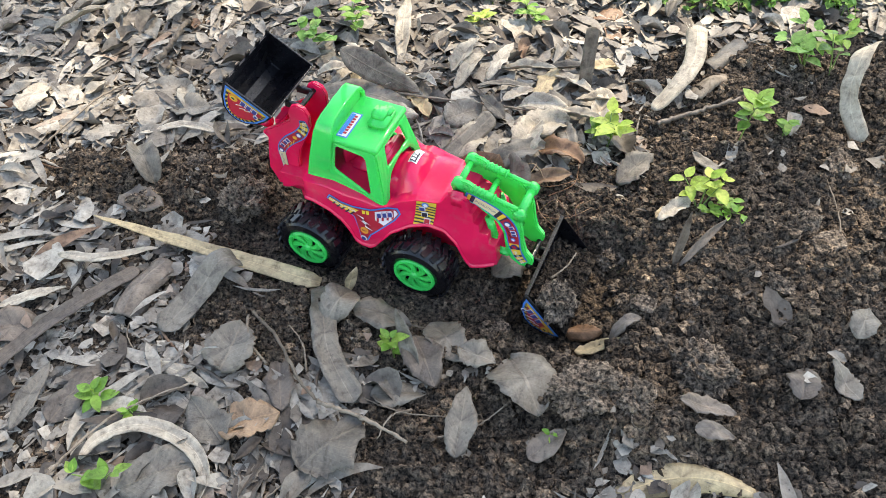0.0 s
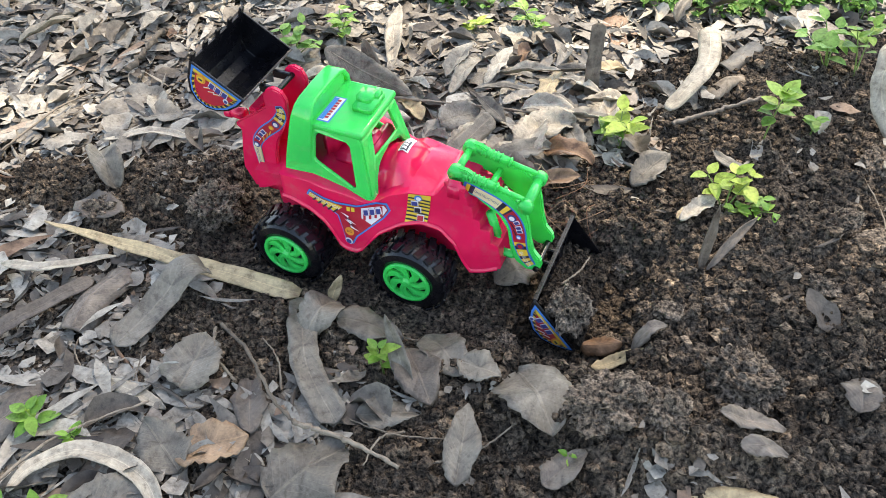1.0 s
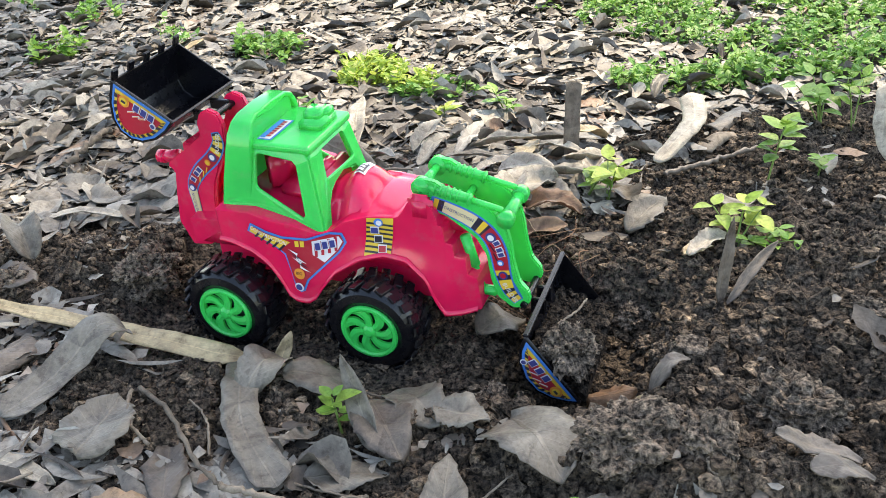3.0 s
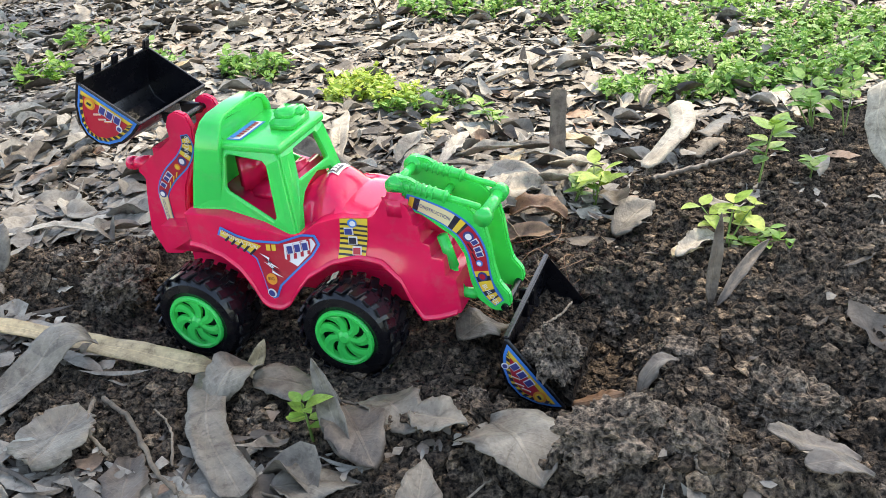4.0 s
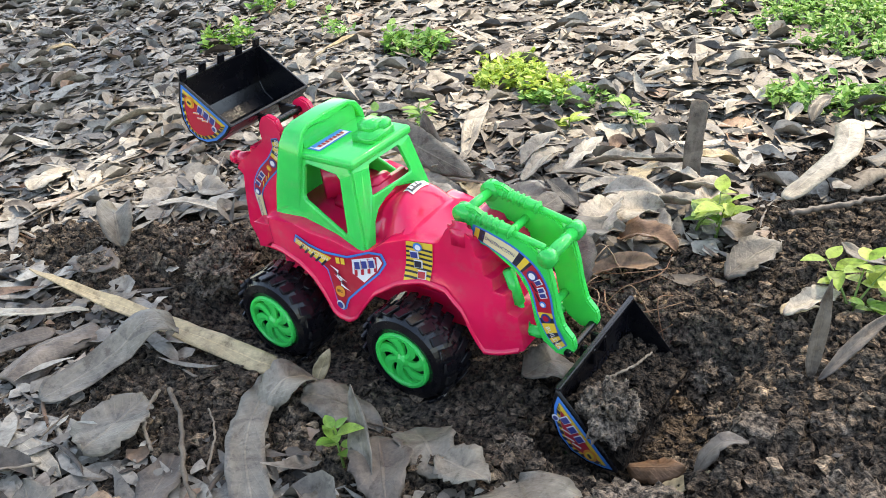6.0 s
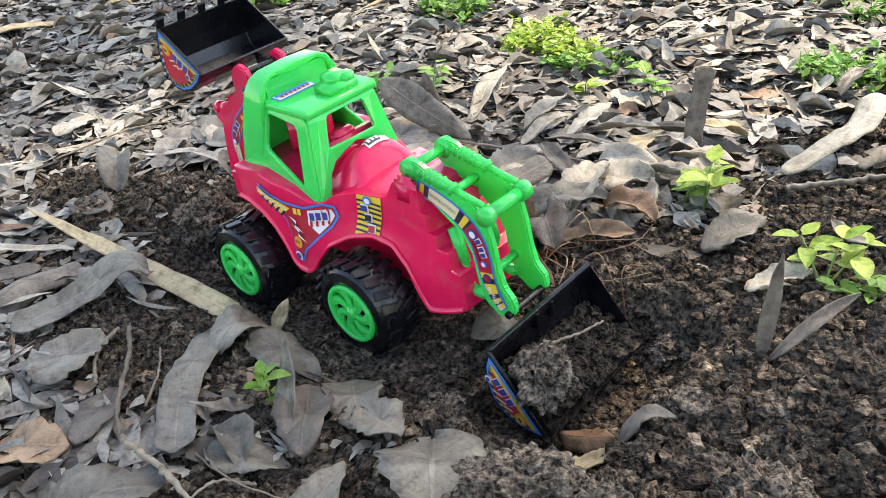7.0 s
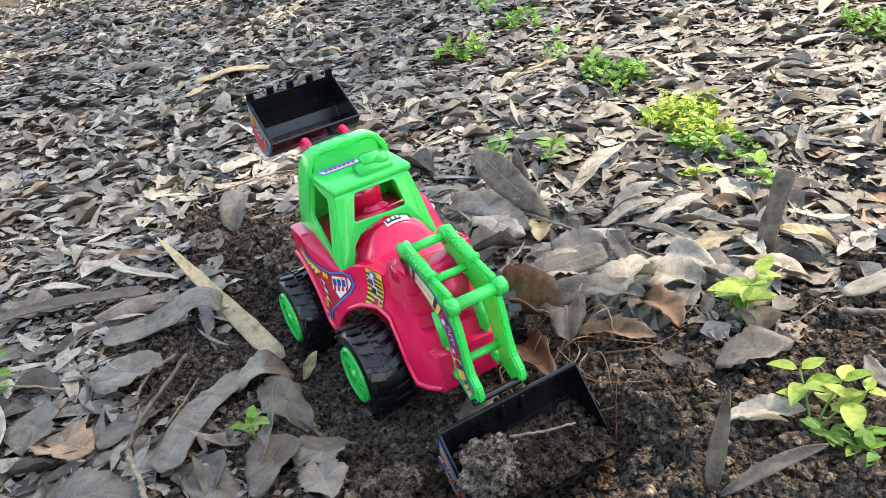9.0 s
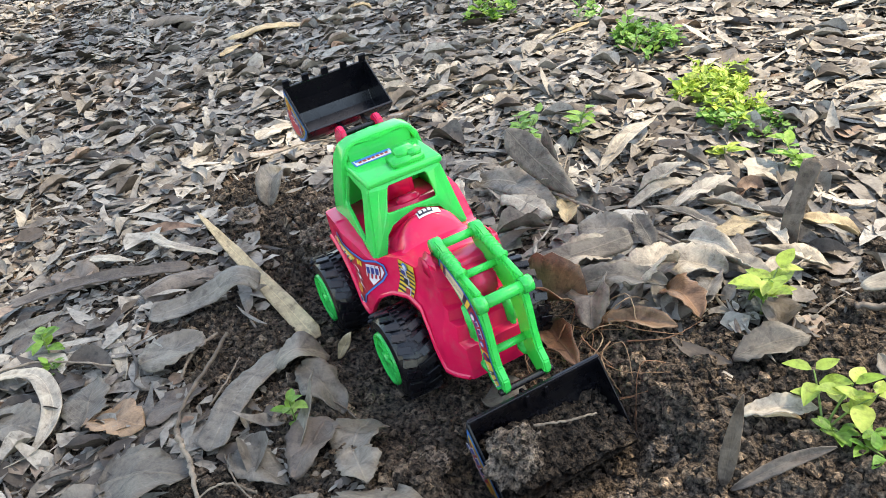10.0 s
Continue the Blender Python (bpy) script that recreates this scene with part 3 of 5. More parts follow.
rounded(solid(cab, 0.0026, 0.0), 0.0009)
for side in (-1, 1):
    p = part("cab_side", frame_panel(SIDE_OUT, SIDE_IN, lambda x, z: (x, side * cab_side(z) * (0.91 if side > 0 else 1), z)), GREEN, loader, "bright green cab side with an open window")
    rounded(solid(p, 0.0030, 0.0), 0.0010)
bk = bmesh.new()
bk.faces.new([bk.verts.new(p) for p in ((-0.053, -0.037, 0.064), (-0.053, 0.037, 0.064), (-0.046, 0.028, 0.108), (-0.046, -0.028, 0.108))])
solid(part("cab_back", bk, GREEN, loader), 0.0025, 0.0)
HUMP = [(-0.0390, 0.064), (-0.0372, 0.085), (-0.0340, 0.104), (-0.0315, 0.115), (-0.027, 0.1225), (-0.020, 0.1255), (0, 0.1265), (0.020, 0.1255), (0.027, 0.1225), (0.0315, 0.115), (0.0340, 0.104), (0.0372, 0.085), (0.0390, 0.064)]
hb = bmesh.new()
sections = []
for y, z in HUMP:
    k = 1 - 0.2 * (1 - smooth(0.064, 0.1, z))
    x0 = np.interp(z, [0.064, 0.115, 0.1265], [-0.0570, -0.0470, -0.0440])
    x1 = np.interp(z, [0.064, 0.115, 0.1265], [-0.0330, -0.0290, -0.0300])
    inn = Vector((y * 0.86, z - 0.006 * (1 - abs(y) / 0.04)))
    sections.append([hb.verts.new(q) for q in ((x0, inn.x, inn.y), (x0, y, z), (x1, y, z), (x1, inn.x, inn.y))])
for a, b in zip(sections, sections[1:]):
    for i in range(4):
        hb.faces.new((a[i], a[(i + 1) % 4], b[(i + 1) % 4], b[i]))
hb.faces.new(sections[0])
hb.faces.new(sections[-1][::-1])
rounded(part("roll_bar", hb, GREEN, loader, "thick rounded green hoop behind the cab", True), 0.0030, 4)
part("hoop_web", prism([(-0.045, 0.100), (-0.045, 0.1225), (-0.031, 0.1225), (-0.031, 0.100)], -0.026, 0.026, 0.001), GREEN, loader)
roof = part("roof", block(-0.0180, 0, 0.1078, 0.0595, 0.0600, 0.0062, 0.0), GREEN, loader, "bright green cab roof", True)
rounded(roof, 0.0026, 4)
beacon = part("roof_block", join(block(-0.0005, 0.0065, 0.1130, 0.0165, 0.0245, 0.007, 0.0012), block(-0.0015, 0.0065, 0.1178, 0.0120, 0.0140, 0.0080, 0.0012), block(0.0030, 0.0125, 0.1170, 0.0080, 0.0100, 0.007, 0.0012)), GREEN, loader, "stepped green block on the roof", True)

# front lifting arms
ARM = [(0.073, 0.078), (0.081, 0.0905), (0.0885, 0.0900), (0.101, 0.0825), (0.124, 0.0755), (0.134, 0.0665), (0.1375, 0.052), (0.1395, 0.036), (0.1425, 0.024), (0.1485, 0.017), (0.1495, 0.0095), (0.1455, 0.0035), (0.137, 0.0030), (0.1280, 0.0095), (0.1235, 0.022), (0.1210, 0.041), (0.1145, 0.053), (0.105, 0.0595), (0.095, 0.0665), (0.082, 0.069)]
for side in (-1, 1):
    y = side * 0.0150
    part("lift_arm", prism(ARM, y - 0.0026, y + 0.0026, 0.0010), GREEN, loader, "curved green lifting arm with a printed sticker" if side < 0 else "")
    p0, p1 = Vector((0.080, y, 0.0865)), Vector((0.1325, y, 0.0745))
    ram = [rod(p0, p0.lerp(p1, 0.62), 0.0034), rod(p0.lerp(p1, 0.55), p1, 0.0020)]
    ram += [rod(p0.lerp(p1, k), p0.lerp(p1, k + 0.028), 0.0043) for k in (0.16, 0.23, 0.30, 0.37, 0.44, 0.58)]
    part("hydraulic_ram", join(*ram), GREEN, loader, "green ribbed hydraulic ram", True)
    q0, q1 = Vector((0.106, y - side * 0.001, 0.052)), Vector((0.117, y - side * 0.001, 0.012))
    part("lower_ram", join(rod(q0, q0.lerp(q1, 0.55), 0.0036), rod(q0, q1, 0.0022), block(q1.x + 0.003, q1.y, q1.z, 0.014, 0.006, 0.006, 0.0012)), GREEN, loader, "", True)
    part("pivot", rod((0.0795, y - 0.0036, 0.0845), (0.0795, y + 0.0036, 0.0845), 0.0062), GREEN, loader, "", True)
part("cross_tube", join(rod((0.1345, -0.0190, 0.0690), (0.1345, 0.0195, 0.0690), 0.0040), rod((0.1345, -0.0195, 0.0690), (0.1345, -0.0130, 0.0690), 0.0056), rod((0.1345, 0.0130, 0.0690), (0.1345, 0.0200, 0.0690), 0.0056)), GREEN, loader, "green cross tube between the arms", True)
for x, z, r in ((0.0795, 0.0845, 0.0030), (0.104, 0.072, 0.0026), (0.128, 0.026, 0.0026)):
    part("cross_bar", rod((x, -0.0145, z), (x, 0.0145, z), r), GREEN, loader, "", True)
part("arm_mount", block(0.0920, 0, 0.060, 0.034, 0.022, 0.018, 0.003), RED, loader, "", True)

# front bucket, dug into the soil
SCOOP = [(0.1555, 0.0065), (0.1520, -0.004), (0.1515, -0.015), (0.1545, -0.026), (0.1620, -0.035), (0.1720, -0.0388), (0.1820, -0.0393), (0.1905, -0.0380)]


def bucket_shell(profile, half):
    bm = bmesh.new()
    near = [bm.verts.new((x, -half, z)) for x, z in profile]
    far = [bm.verts.new((x, half, z)) for x, z in profile]
    for i in range(len(profile) - 1):
        bm.faces.new((near[i], far[i], far[i + 1], near[i + 1]))
    bm.faces.new(near)
    bm.faces.new(far[::-1])
    return bm


fb = part("front_bucket", bucket_shell(SCOOP, 0.0490), BLACK, loader, "black plastic digging bucket half buried in soil")
rounded(solid(fb, 0.0019, 0.0), 0.0006)
part("bucket_rim", block(0.1550, 0, 0.0066, 0.0034, 0.0980, 0.0034, 0.0008), BLACK, fb)
for y in (-0.006, 0.008):
    part("bucket_bracket", block(0.1520, y, -0.0005, 0.010, 0.0032, 0.012, 0.0008), BLACK, fb)
part("bucket_axle", rod((0.1455, -0.020, 0.0075), (0.1455, 0.020, 0.0075), 0.0023), BLACK, fb)

# rear digging arm and bucket
BOOM = [(-0.108, 0.014), (-0.1155, 0.033), (-0.1120, 0.055), (-0.1080, 0.074), (-0.1130, 0.079), (-0.1060, 0.085), (-0.090, 0.096), (-0.0790, 0.1045), (-0.0795, 0.1140), (-0.0755, 0.1215), (-0.0690, 0.1245), (-0.0620, 0.1220), (-0.0585, 0.1140), (-0.0595, 0.102), (-0.0680, 0.084), (-0.0750, 0.070), (-0.0790, 0.055), (-0.0800, 0.040), (-0.0840, 0.024), (-0.0920, 0.016)]
for side in (-1, 1):
    y = side * 0.0155
    bo = part("digger_arm", prism(BOOM, y - 0.0024, y + 0.0024, 0.0010), RED, loader, "curved pink-red digger arm with a printed sticker" if side < 0 else "")
part("arm_web", join(block(-0.098, 0, 0.058, 0.008, 0.027, 0.075, 0.001, Matrix.Rotation(radians(4), 4, "Y")), block(-0.090, 0, 0.030, 0.022, 0.028, 0.022, 0.003)), RED, loader)
part("arm_knob", join(rod((-0.112, -0.004, 0.0790), (-0.127, -0.004, 0.0780), 0.0055, 18, 0.0042), rod((-0.124, -0.004, 0.0780), (-0.1300, -0.004, 0.0778), 0.0050)), RED, loader, "", True)
part("rear_deck", block(-0.078, 0, 0.032, 0.040, 0.054, 0.018, 0.003), RED, loader, "", True)
REAR = [(-0.0825, 0.1230), (-0.0900, 0.1155), (-0.1000, 0.1090), (-0.1110, 0.1060), (-0.1200, 0.1070), (-0.1275, 0.1125), (-0.1305, 0.1210), (-0.1290, 0.1330), (-0.1225, 0.1485)]
rb = part("rear_bucket", bucket_shell(REAR, 0.0358), BLACK, loader, "glossy black plastic bucket raised behind the cab")
rounded(solid(rb, 0.0017, 0.0), 0.0006)
for k in range(5):
    part("tooth", block(-0.1213, -0.0335 + 0.0166 * k, 0.1515, 0.0022, 0.0058, 0.0075, 0.0006, Matrix.Rotation(radians(22), 4, "Y")), BLACK, rb)
part("bucket_hinge", rod((-0.0700, -0.0170, 0.1165), (-0.0700, 0.0170, 0.1165), 0.0022), BLACK, rb)
for y in (-0.010, 0.010):
    part("hinge_bracket", block(-0.0775, y, 0.1165, 0.016, 0.0030, 0.0070, 0.0006), BLACK, rb)


# wheels
def wheel_meshes():
    tyre = lathe([(0.0050, 0.0050), (0.0195, 0.0048), (0.0200, 0.0008), (0.0235, -0.0006), (0.0285, 0.0006), (0.0312, 0.0036), (0.0322, 0.0080), (0.0326, 0.0140), (0.0322, 0.0200), (0.0312, 0.0250), (0.0280, 0.0275), (0.0100, 0.0275)], 56)
    lugs = []
    for k in range(22):
        for row, (y, w) in enumerate(((0.0062, 0.0095), (0.0212, 0.0105))):
            t = 2 * math.pi * (k + 0.5 * row) / 22
            m = Matrix.Rotation(-t, 4, "Y")
            b = block(0, 0, 0, 0.0022, w + 0.001, 0.0058, 0.0005)
            b.transform(m @ Matrix.Translation((0.0326, y, 0)) @ Matrix.Rotation(radians(18 if row else -18), 4, "X"))
            lugs.append(b)
    for k in range(44):
        t = 2 * math.pi * k / 44
        b = block(0, 0, 0, 0.0022, 0.0040, 0.0018, 0.0)
        b.transform(Matrix.Rotation(-t, 4, "Y") @ Matrix.Translation((0.0328, 0.0138, 0)))
        lugs.append(b)
    t = join(tyre, *lugs)
    ring = lathe([(0.0165, 0.0030), (0.0168, -0.0008), (0.0180, -0.0018), (0.0196, -0.0016), (0.0203, 0.0000), (0.0203, 0.0030)], 56)
    bits = [ring, lathe([(0.0001, -0.0022), (0.0026, -0.0020), (0.0036, -0.0010), (0.0050, 0.0000), (0.0050, 0.0030)], 32)]
    for k in range(7):
        bm = bmesh.new()
        rows = []
        for i in range(8):
            u = i / 7
            r = 0.0042 + 0.0132 * u
            a = 2 * math.pi * k / 7 + 0.55 * u * u
            half = 0.31 - 0.02 * u if u > 0.15 else 0.44
            rows.append([bm.verts.new((r * math.cos(a + s * half), y, r * math.sin(a + s * half))) for s, y in ((-1, 0.0022), (-1, 0.0002), (0, -0.0006), (1, 0.0002), (1, 0.0022))])
        for p, q in zip(rows, rows[1:]):
            for i in range(4):
                bm.faces.new((p[i], p[i + 1], q[i + 1], q[i]))
        bits.append(bm)
    return t, join(*bits)


for x, half in ((-0.0525, 0.0675), (0.0525, 0.0595)):
    for side in (-1, 1):
        t, r = wheel_meshes()
        m = Matrix.Translation((x, side * half, -0.0030)) @ (Matrix.Identity(4) if side < 0 else Matrix.Rotation(math.pi, 4, "Z")) @ Matrix.Rotation(1.1 * x * 300, 4, "Y")
        t.transform(m)
        r.transform(m)
        tyre = part("tyre", t, RUBBER, loader, "chunky black treaded tyre with dust")
        part("rim", r, GREEN, tyre, "green rim with swirling spokes")

# ---- printed stickers on the toy ----
def inset(poly, d):
    n = len(poly)
    area = sum(poly[i][0] * poly[(i + 1) % n][1] - poly[(i + 1) % n][0] * poly[i][1] for i in range(n))
    sgn = 1 if area > 0 else -1
    out = []
    for i in range(n):
        p, q, r = Vector(poly[i - 1]), Vector(poly[i]), Vector(poly[(i + 1) % n])
        a, b = (q - p).normalized(), (r - q).normalized()
        na, nb = Vector((-a.y, a.x)) * sgn, Vector((-b.y, b.x)) * sgn
        m = (na + nb)
        m = m / max(m.length_squared / 2, 0.4)
        out.append(tuple(q + m * d))
    return out


def patch(name, poly, lay, mat, parent, lift, label=""):
    """A flat print of that outline, laid by lay(u, v, lift) on its surface."""
    bm = bmesh.new()
    bm.faces.new([bm.verts.new((u, 0, v)) for u, v in poly])
    bmesh.ops.triangulate(bm, faces=bm.faces[:])
    for _ in range(6):
        long = [e for e in bm.edges if e.calc_length() > 0.0024]
        if not long:
            break
        bmesh.ops.subdivide_edges(bm, edges=long, cuts=1)
        bmesh.ops.triangulate(bm, faces=bm.faces[:])
    for v in bm.verts:
        v.co = lay(v.co.x, v.co.z, lift)
    return part(name, bm, mat, parent, label)


def words(text, size, at, angle, lay, mat, parent, lift, squeeze=1.0):
    cu = bpy.data.curves.new("print", "FONT")
    cu.body, cu.size, cu.align_x, cu.align_y, cu.resolution_u = text, size, "CENTER", "CENTER", 2
    tmp = new("print", cu)
    me = bpy.data.meshes.new_from_object(tmp.evaluated_get(bpy.context.evaluated_depsgraph_get()))
    bpy.data.objects.remove(tmp)
    bm = bmesh.new()
    bm.from_mesh(me)
    bpy.data.meshes.remove(me)
    c, s = math.cos(radians(angle)), math.sin(radians(angle))
    for v in bm.verts:
        u, w = v.co.x * squeeze, v.co.y
        v.co = lay(at[0] + u * c - w * s, at[1] + u * s + w * c, lift)
    return part("lettering", bm, mat, parent)


def disc(cx, cz, r, n=14):
    return [(cx + r * math.cos(2 * math.pi * k / n), cz + r * math.sin(2 * math.pi * k / n)) for k in range(n)]


def quad(cx, cz, w, h, angle=0.0, shear=0.0):
    c, s = math.cos(radians(angle)), math.sin(radians(angle))
    return [(cx + (u + shear * v) * c - v * s, cz + (u + shear * v) * s + v * c) for u, v in ((-w / 2, -h / 2), (w / 2, -h / 2), (w / 2, h / 2), (-w / 2, h / 2))]


def letter_bars(centres, w, h, angle, lay, parent, lift, mats):
    """Unlettered bars with a white edge, where a mark is printed."""
    for k, c in enumerate(centres):
        patch("sticker_bar_edge", quad(*c, w + 0.0011, h + 0.0011, angle), lay, INK_WHITE, parent, lift)
        patch("sticker_bar", quad(*c, w, h, angle), lay, mats[k % len(mats)], parent, lift + 0.0004)


def on_body(x, z, lift):
    return (x, -float(hull(x, z)) - 0.0004 - lift * 1.4, z)


# fender sticker
FENDER = [(-0.0295, 0.0625), (-0.0330, 0.0560), (-0.0170, 0.0490), (-0.0080, 0.0410), (-0.0045, 0.0270), (-0.0030, 0.0155), (0.0005, 0.0130), (0.0040, 0.0150), (0.0080, 0.0235), (0.0180, 0.0330), (0.0290, 0.0430), (0.0335, 0.0500), (0.0310, 0.0570), (0.0230, 0.0580), (0.0080, 0.0535), (-0.0080, 0.0545)]
st = patch("fender_sticker", FENDER, on_body, INK_BLUE, loader, 0.0003, "blue-edged sticker with stripes and lettering")
patch("sticker_field", inset(FENDER, 0.0014), on_body, INK_RED, st, 0.0006)
patch("sticker_stripe_field", [(-0.0285, 0.0600), (-0.0308, 0.0564), (-0.0165, 0.0502), (-0.0095, 0.0450), (-0.0025, 0.0508), (-0.0080, 0.0530)], on_body, INK_YELLOW, st, 0.0009)
for k in range(5):
    patch("sticker_stripe", quad(-0.0245 + 0.0040 * k, 0.0551 - 0.0021 * k, 0.0016, 0.0058, -30, 0.3), on_body, INK_DARK, st, 0.0012)
words("CONSTRUCTION", 0.0042, (-0.0165, 0.0552), -24, on_body, INK_WHITE, st, 0.0018, 0.80)
patch("sticker_white", [(0.0120, 0.0425), (0.0195, 0.0372), (0.0280, 0.0455), (0.0312, 0.0510), (0.0290, 0.0550), (0.0120, 0.0520)], on_body, INK_WHITE, st, 0.0009)
for k in range(4):
    patch("sticker_stripe", quad(0.0145 + 0.0042 * k, 0.0462 + 0.0012 * k, 0.0019, 0.0100), on_body, INK_RED, st, 0.0012)
letter_bars([(0.0160 + 0.0046 * k, 0.0488 + 0.0008 * k) for k in range(3)], 0.0032, 0.0050, 6, on_body, st, 0.0014, (INK_NAVY,))
for k in range(2):
    patch("sticker_bar", quad(0.0020 + 0.0036 * k, 0.0500, 0.0027, 0.0042), on_body, INK_YELLOW, st, 0.0012)
for k in range(3):
    patch("sticker_flash", [(-0.0045 + 0.0012 * k, 0.0460 - 0.0030 * k), (0.0020 + 0.0012 * k, 0.0430 - 0.0030 * k), (0.0010 + 0.0012 * k, 0.0405 - 0.0030 * k), (0.0080 + 0.0012 * k, 0.0360 - 0.0030 * k), (0.0005 + 0.0012 * k, 0.0390 - 0.0030 * k), (0.0010 + 0.0012 * k, 0.0418 - 0.0030 * k)], on_body, (INK_WHITE, INK_DARK, INK_WHITE)[k], st, 0.0012)
patch("sticker_badge", disc(0.0020, 0.0285, 0.0040), on_body, INK_ORANGE, st, 0.0012)
words("BIG", 0.0030, (0.0020, 0.0290), 0, on_body, INK_DARK, st, 0.0016)
patch("sticker_badge", disc(0.0006, 0.0182, 0.0033), on_body, INK_WHITE, st, 0.0012)
patch("sticker_badge_ring", disc(0.0006, 0.0182, 0.0024), on_body, INK_NAVY, st, 0.0016)

# bonnet sticker, yellow with black slanting stripes
BON = [(0.0440, 0.0405), (0.0610, 0.0405), (0.0640, 0.0668), (0.0468, 0.0668)]
bs = patch("bonnet_sticker", BON, on_body, INK_YELLOW, loader, 0.0003, "yellow sticker with black slanting stripes")
for k in range(7):
    z = 0.0430 + 0.0033 * k
    x0, x1 = 0.0442 + (z - 0.0405) * 0.11, 0.0610 + (z - 0.0405) * 0.11
    patch("sticker_stripe", [(x0, z), (x1, z - 0.0022), (x1, z - 0.0008), (x0, z + 0.0014)], on_body, INK_DARK, bs, 0.0006)
for x, z, mat in ((0.0515, 0.0582, INK_NAVY), (0.0535, 0.0520, INK_DARK), (0.0560, 0.0455, INK_RED)):
    letter_bars([(x, z)], 0.0046, 0.0042, 0, on_body, bs, 0.0008, (mat,))
patch("sticker_badge", disc(0.0545, 0.0640, 0.0030), on_body, INK_BLUE, bs, 0.0010)
patch("sticker_badge", disc(0.0550, 0.0640, 0.0019), on_body, INK_WHITE, bs, 0.0014)


def strip(name, line, half, lay, parent, segments, label):
    """A sticker that follows a line: a blue border and, inside, runs of colour."""
    pts = [Vector(p) for p in line]
    fine = []
    for i in range(len(pts) - 1):
        p0, p1, p2, p3 = pts[max(i - 1, 0)], pts[i], pts[i + 1], pts[min(i + 2, len(pts) - 1)]
        for k in range(8):
            t = k / 8
            fine.append(0.5 * ((2 * p1) + (p2 - p0) * t + (2 * p0 - 5 * p1 + 4 * p2 - p3) * t * t + (3 * p1 - p0 - 3 * p2 + p3) * t ** 3))
    fine.append(pts[-1])
    n = len(fine)
    normal = []
    for i in range(n):
        d = (fine[min(i + 1, n - 1)] - fine[max(i - 1, 0)]).normalized()
        normal.append(Vector((-d.y, d.x)))

    def run(a, b, h):
        i0, i1 = round(a * (n - 1)), round(b * (n - 1))
        up = [fine[i] + normal[i] * h * half(i / (n - 1)) for i in range(i0, i1 + 1)]
        dn = [fine[i] - normal[i] * h * half(i / (n - 1)) for i in range(i0, i1 + 1)]
        return [tuple(p) for p in up + dn[::-1]]

    base = patch(name, run(0, 1, 1.0), lay, INK_BLUE, parent, 0.0003, label)
    for a, b, mat in segments:
        patch("sticker_run", run(a, b, 0.80), lay, mat, base, 0.0006)

    def at(u):
        i = min(max(round(u * (n - 1)), 1), n - 2)
        d = fine[i + 1] - fine[i - 1]
        return tuple(fine[i]), math.degrees(math.atan2(d.y, d.x))
    return base, at


on_arm = lambda x, z, lift: (x, -0.0177 - lift, z)
line = [(0.0860, 0.0765), (0.0980, 0.0725), (0.1130, 0.0660), (0.1240, 0.0570), (0.1295, 0.0450), (0.1318, 0.0300), (0.1360, 0.0170), (0.1420, 0.0095)]
arm_st, at = strip("arm_sticker", line, lambda u: 0.0042 + 0.0024 * math.sin(math.pi * min(u * 1.05, 1)), on_arm, loader,
                   [(0.03, 0.07, INK_YELLOW), (0.07, 0.10, INK_DARK), (0.10, 0.30, INK_CREAM), (0.30, 0.335, INK_DARK), (0.335, 0.37, INK_YELLOW), (0.37, 0.40, INK_DARK), (0.40, 0.70, INK_RED), (0.70, 0.735, INK_YELLOW), (0.735, 0.77, INK_DARK), (0.77, 0.84, INK_YELLOW), (0.84, 0.87, INK_DARK), (0.87, 0.91, INK_YELLOW), (0.91, 0.935, INK_DARK), (0.935, 0.975, INK_YELLOW)], "blue-edged sticker along the lifting arm")
p, ang = at(0.19)
words("CONSTRUCTION", 0.0034, p, ang, on_arm, INK_NAVY, arm_st, 0.0010, 0.85)
for u, r, m1, m2 in ((0.44, 0.0036, INK_NAVY, INK_WHITE), (0.64, 0.0022, INK_BLUE, INK_WHITE), (0.73, 0.0032, INK_NAVY, INK_RED)):
    p, ang = at(u)
    patch("sticker_badge", disc(*p, r), on_arm, m1, arm_st, 0.0010)
    patch("sticker_badge_ring", disc(*p, r * 0.62), on_arm, m2, arm_st, 0.0014)
for u in (0.50, 0.545, 0.59):
    p, ang = at(u)
    letter_bars([(p[0] + 0.0014, p[1] + 0.0008)], 0.0026, 0.0040, ang + 10, on_arm, arm_st, 0.0010, (INK_NAVY,))
for k in range(2):
    p, ang = at(0.52 + 0.07 * k)
    patch("sticker_flash", quad(p[0] - 0.0024, p[1] - 0.0018, 0.0060, 0.0009, ang + 12), on_arm, INK_DARK, arm_st, 0.0010)
p, ang = at(0.875)
words("BUILDER", 0.0044, p, ang, on_arm, INK_WHITE, arm_st, 0.0012, 0.95)

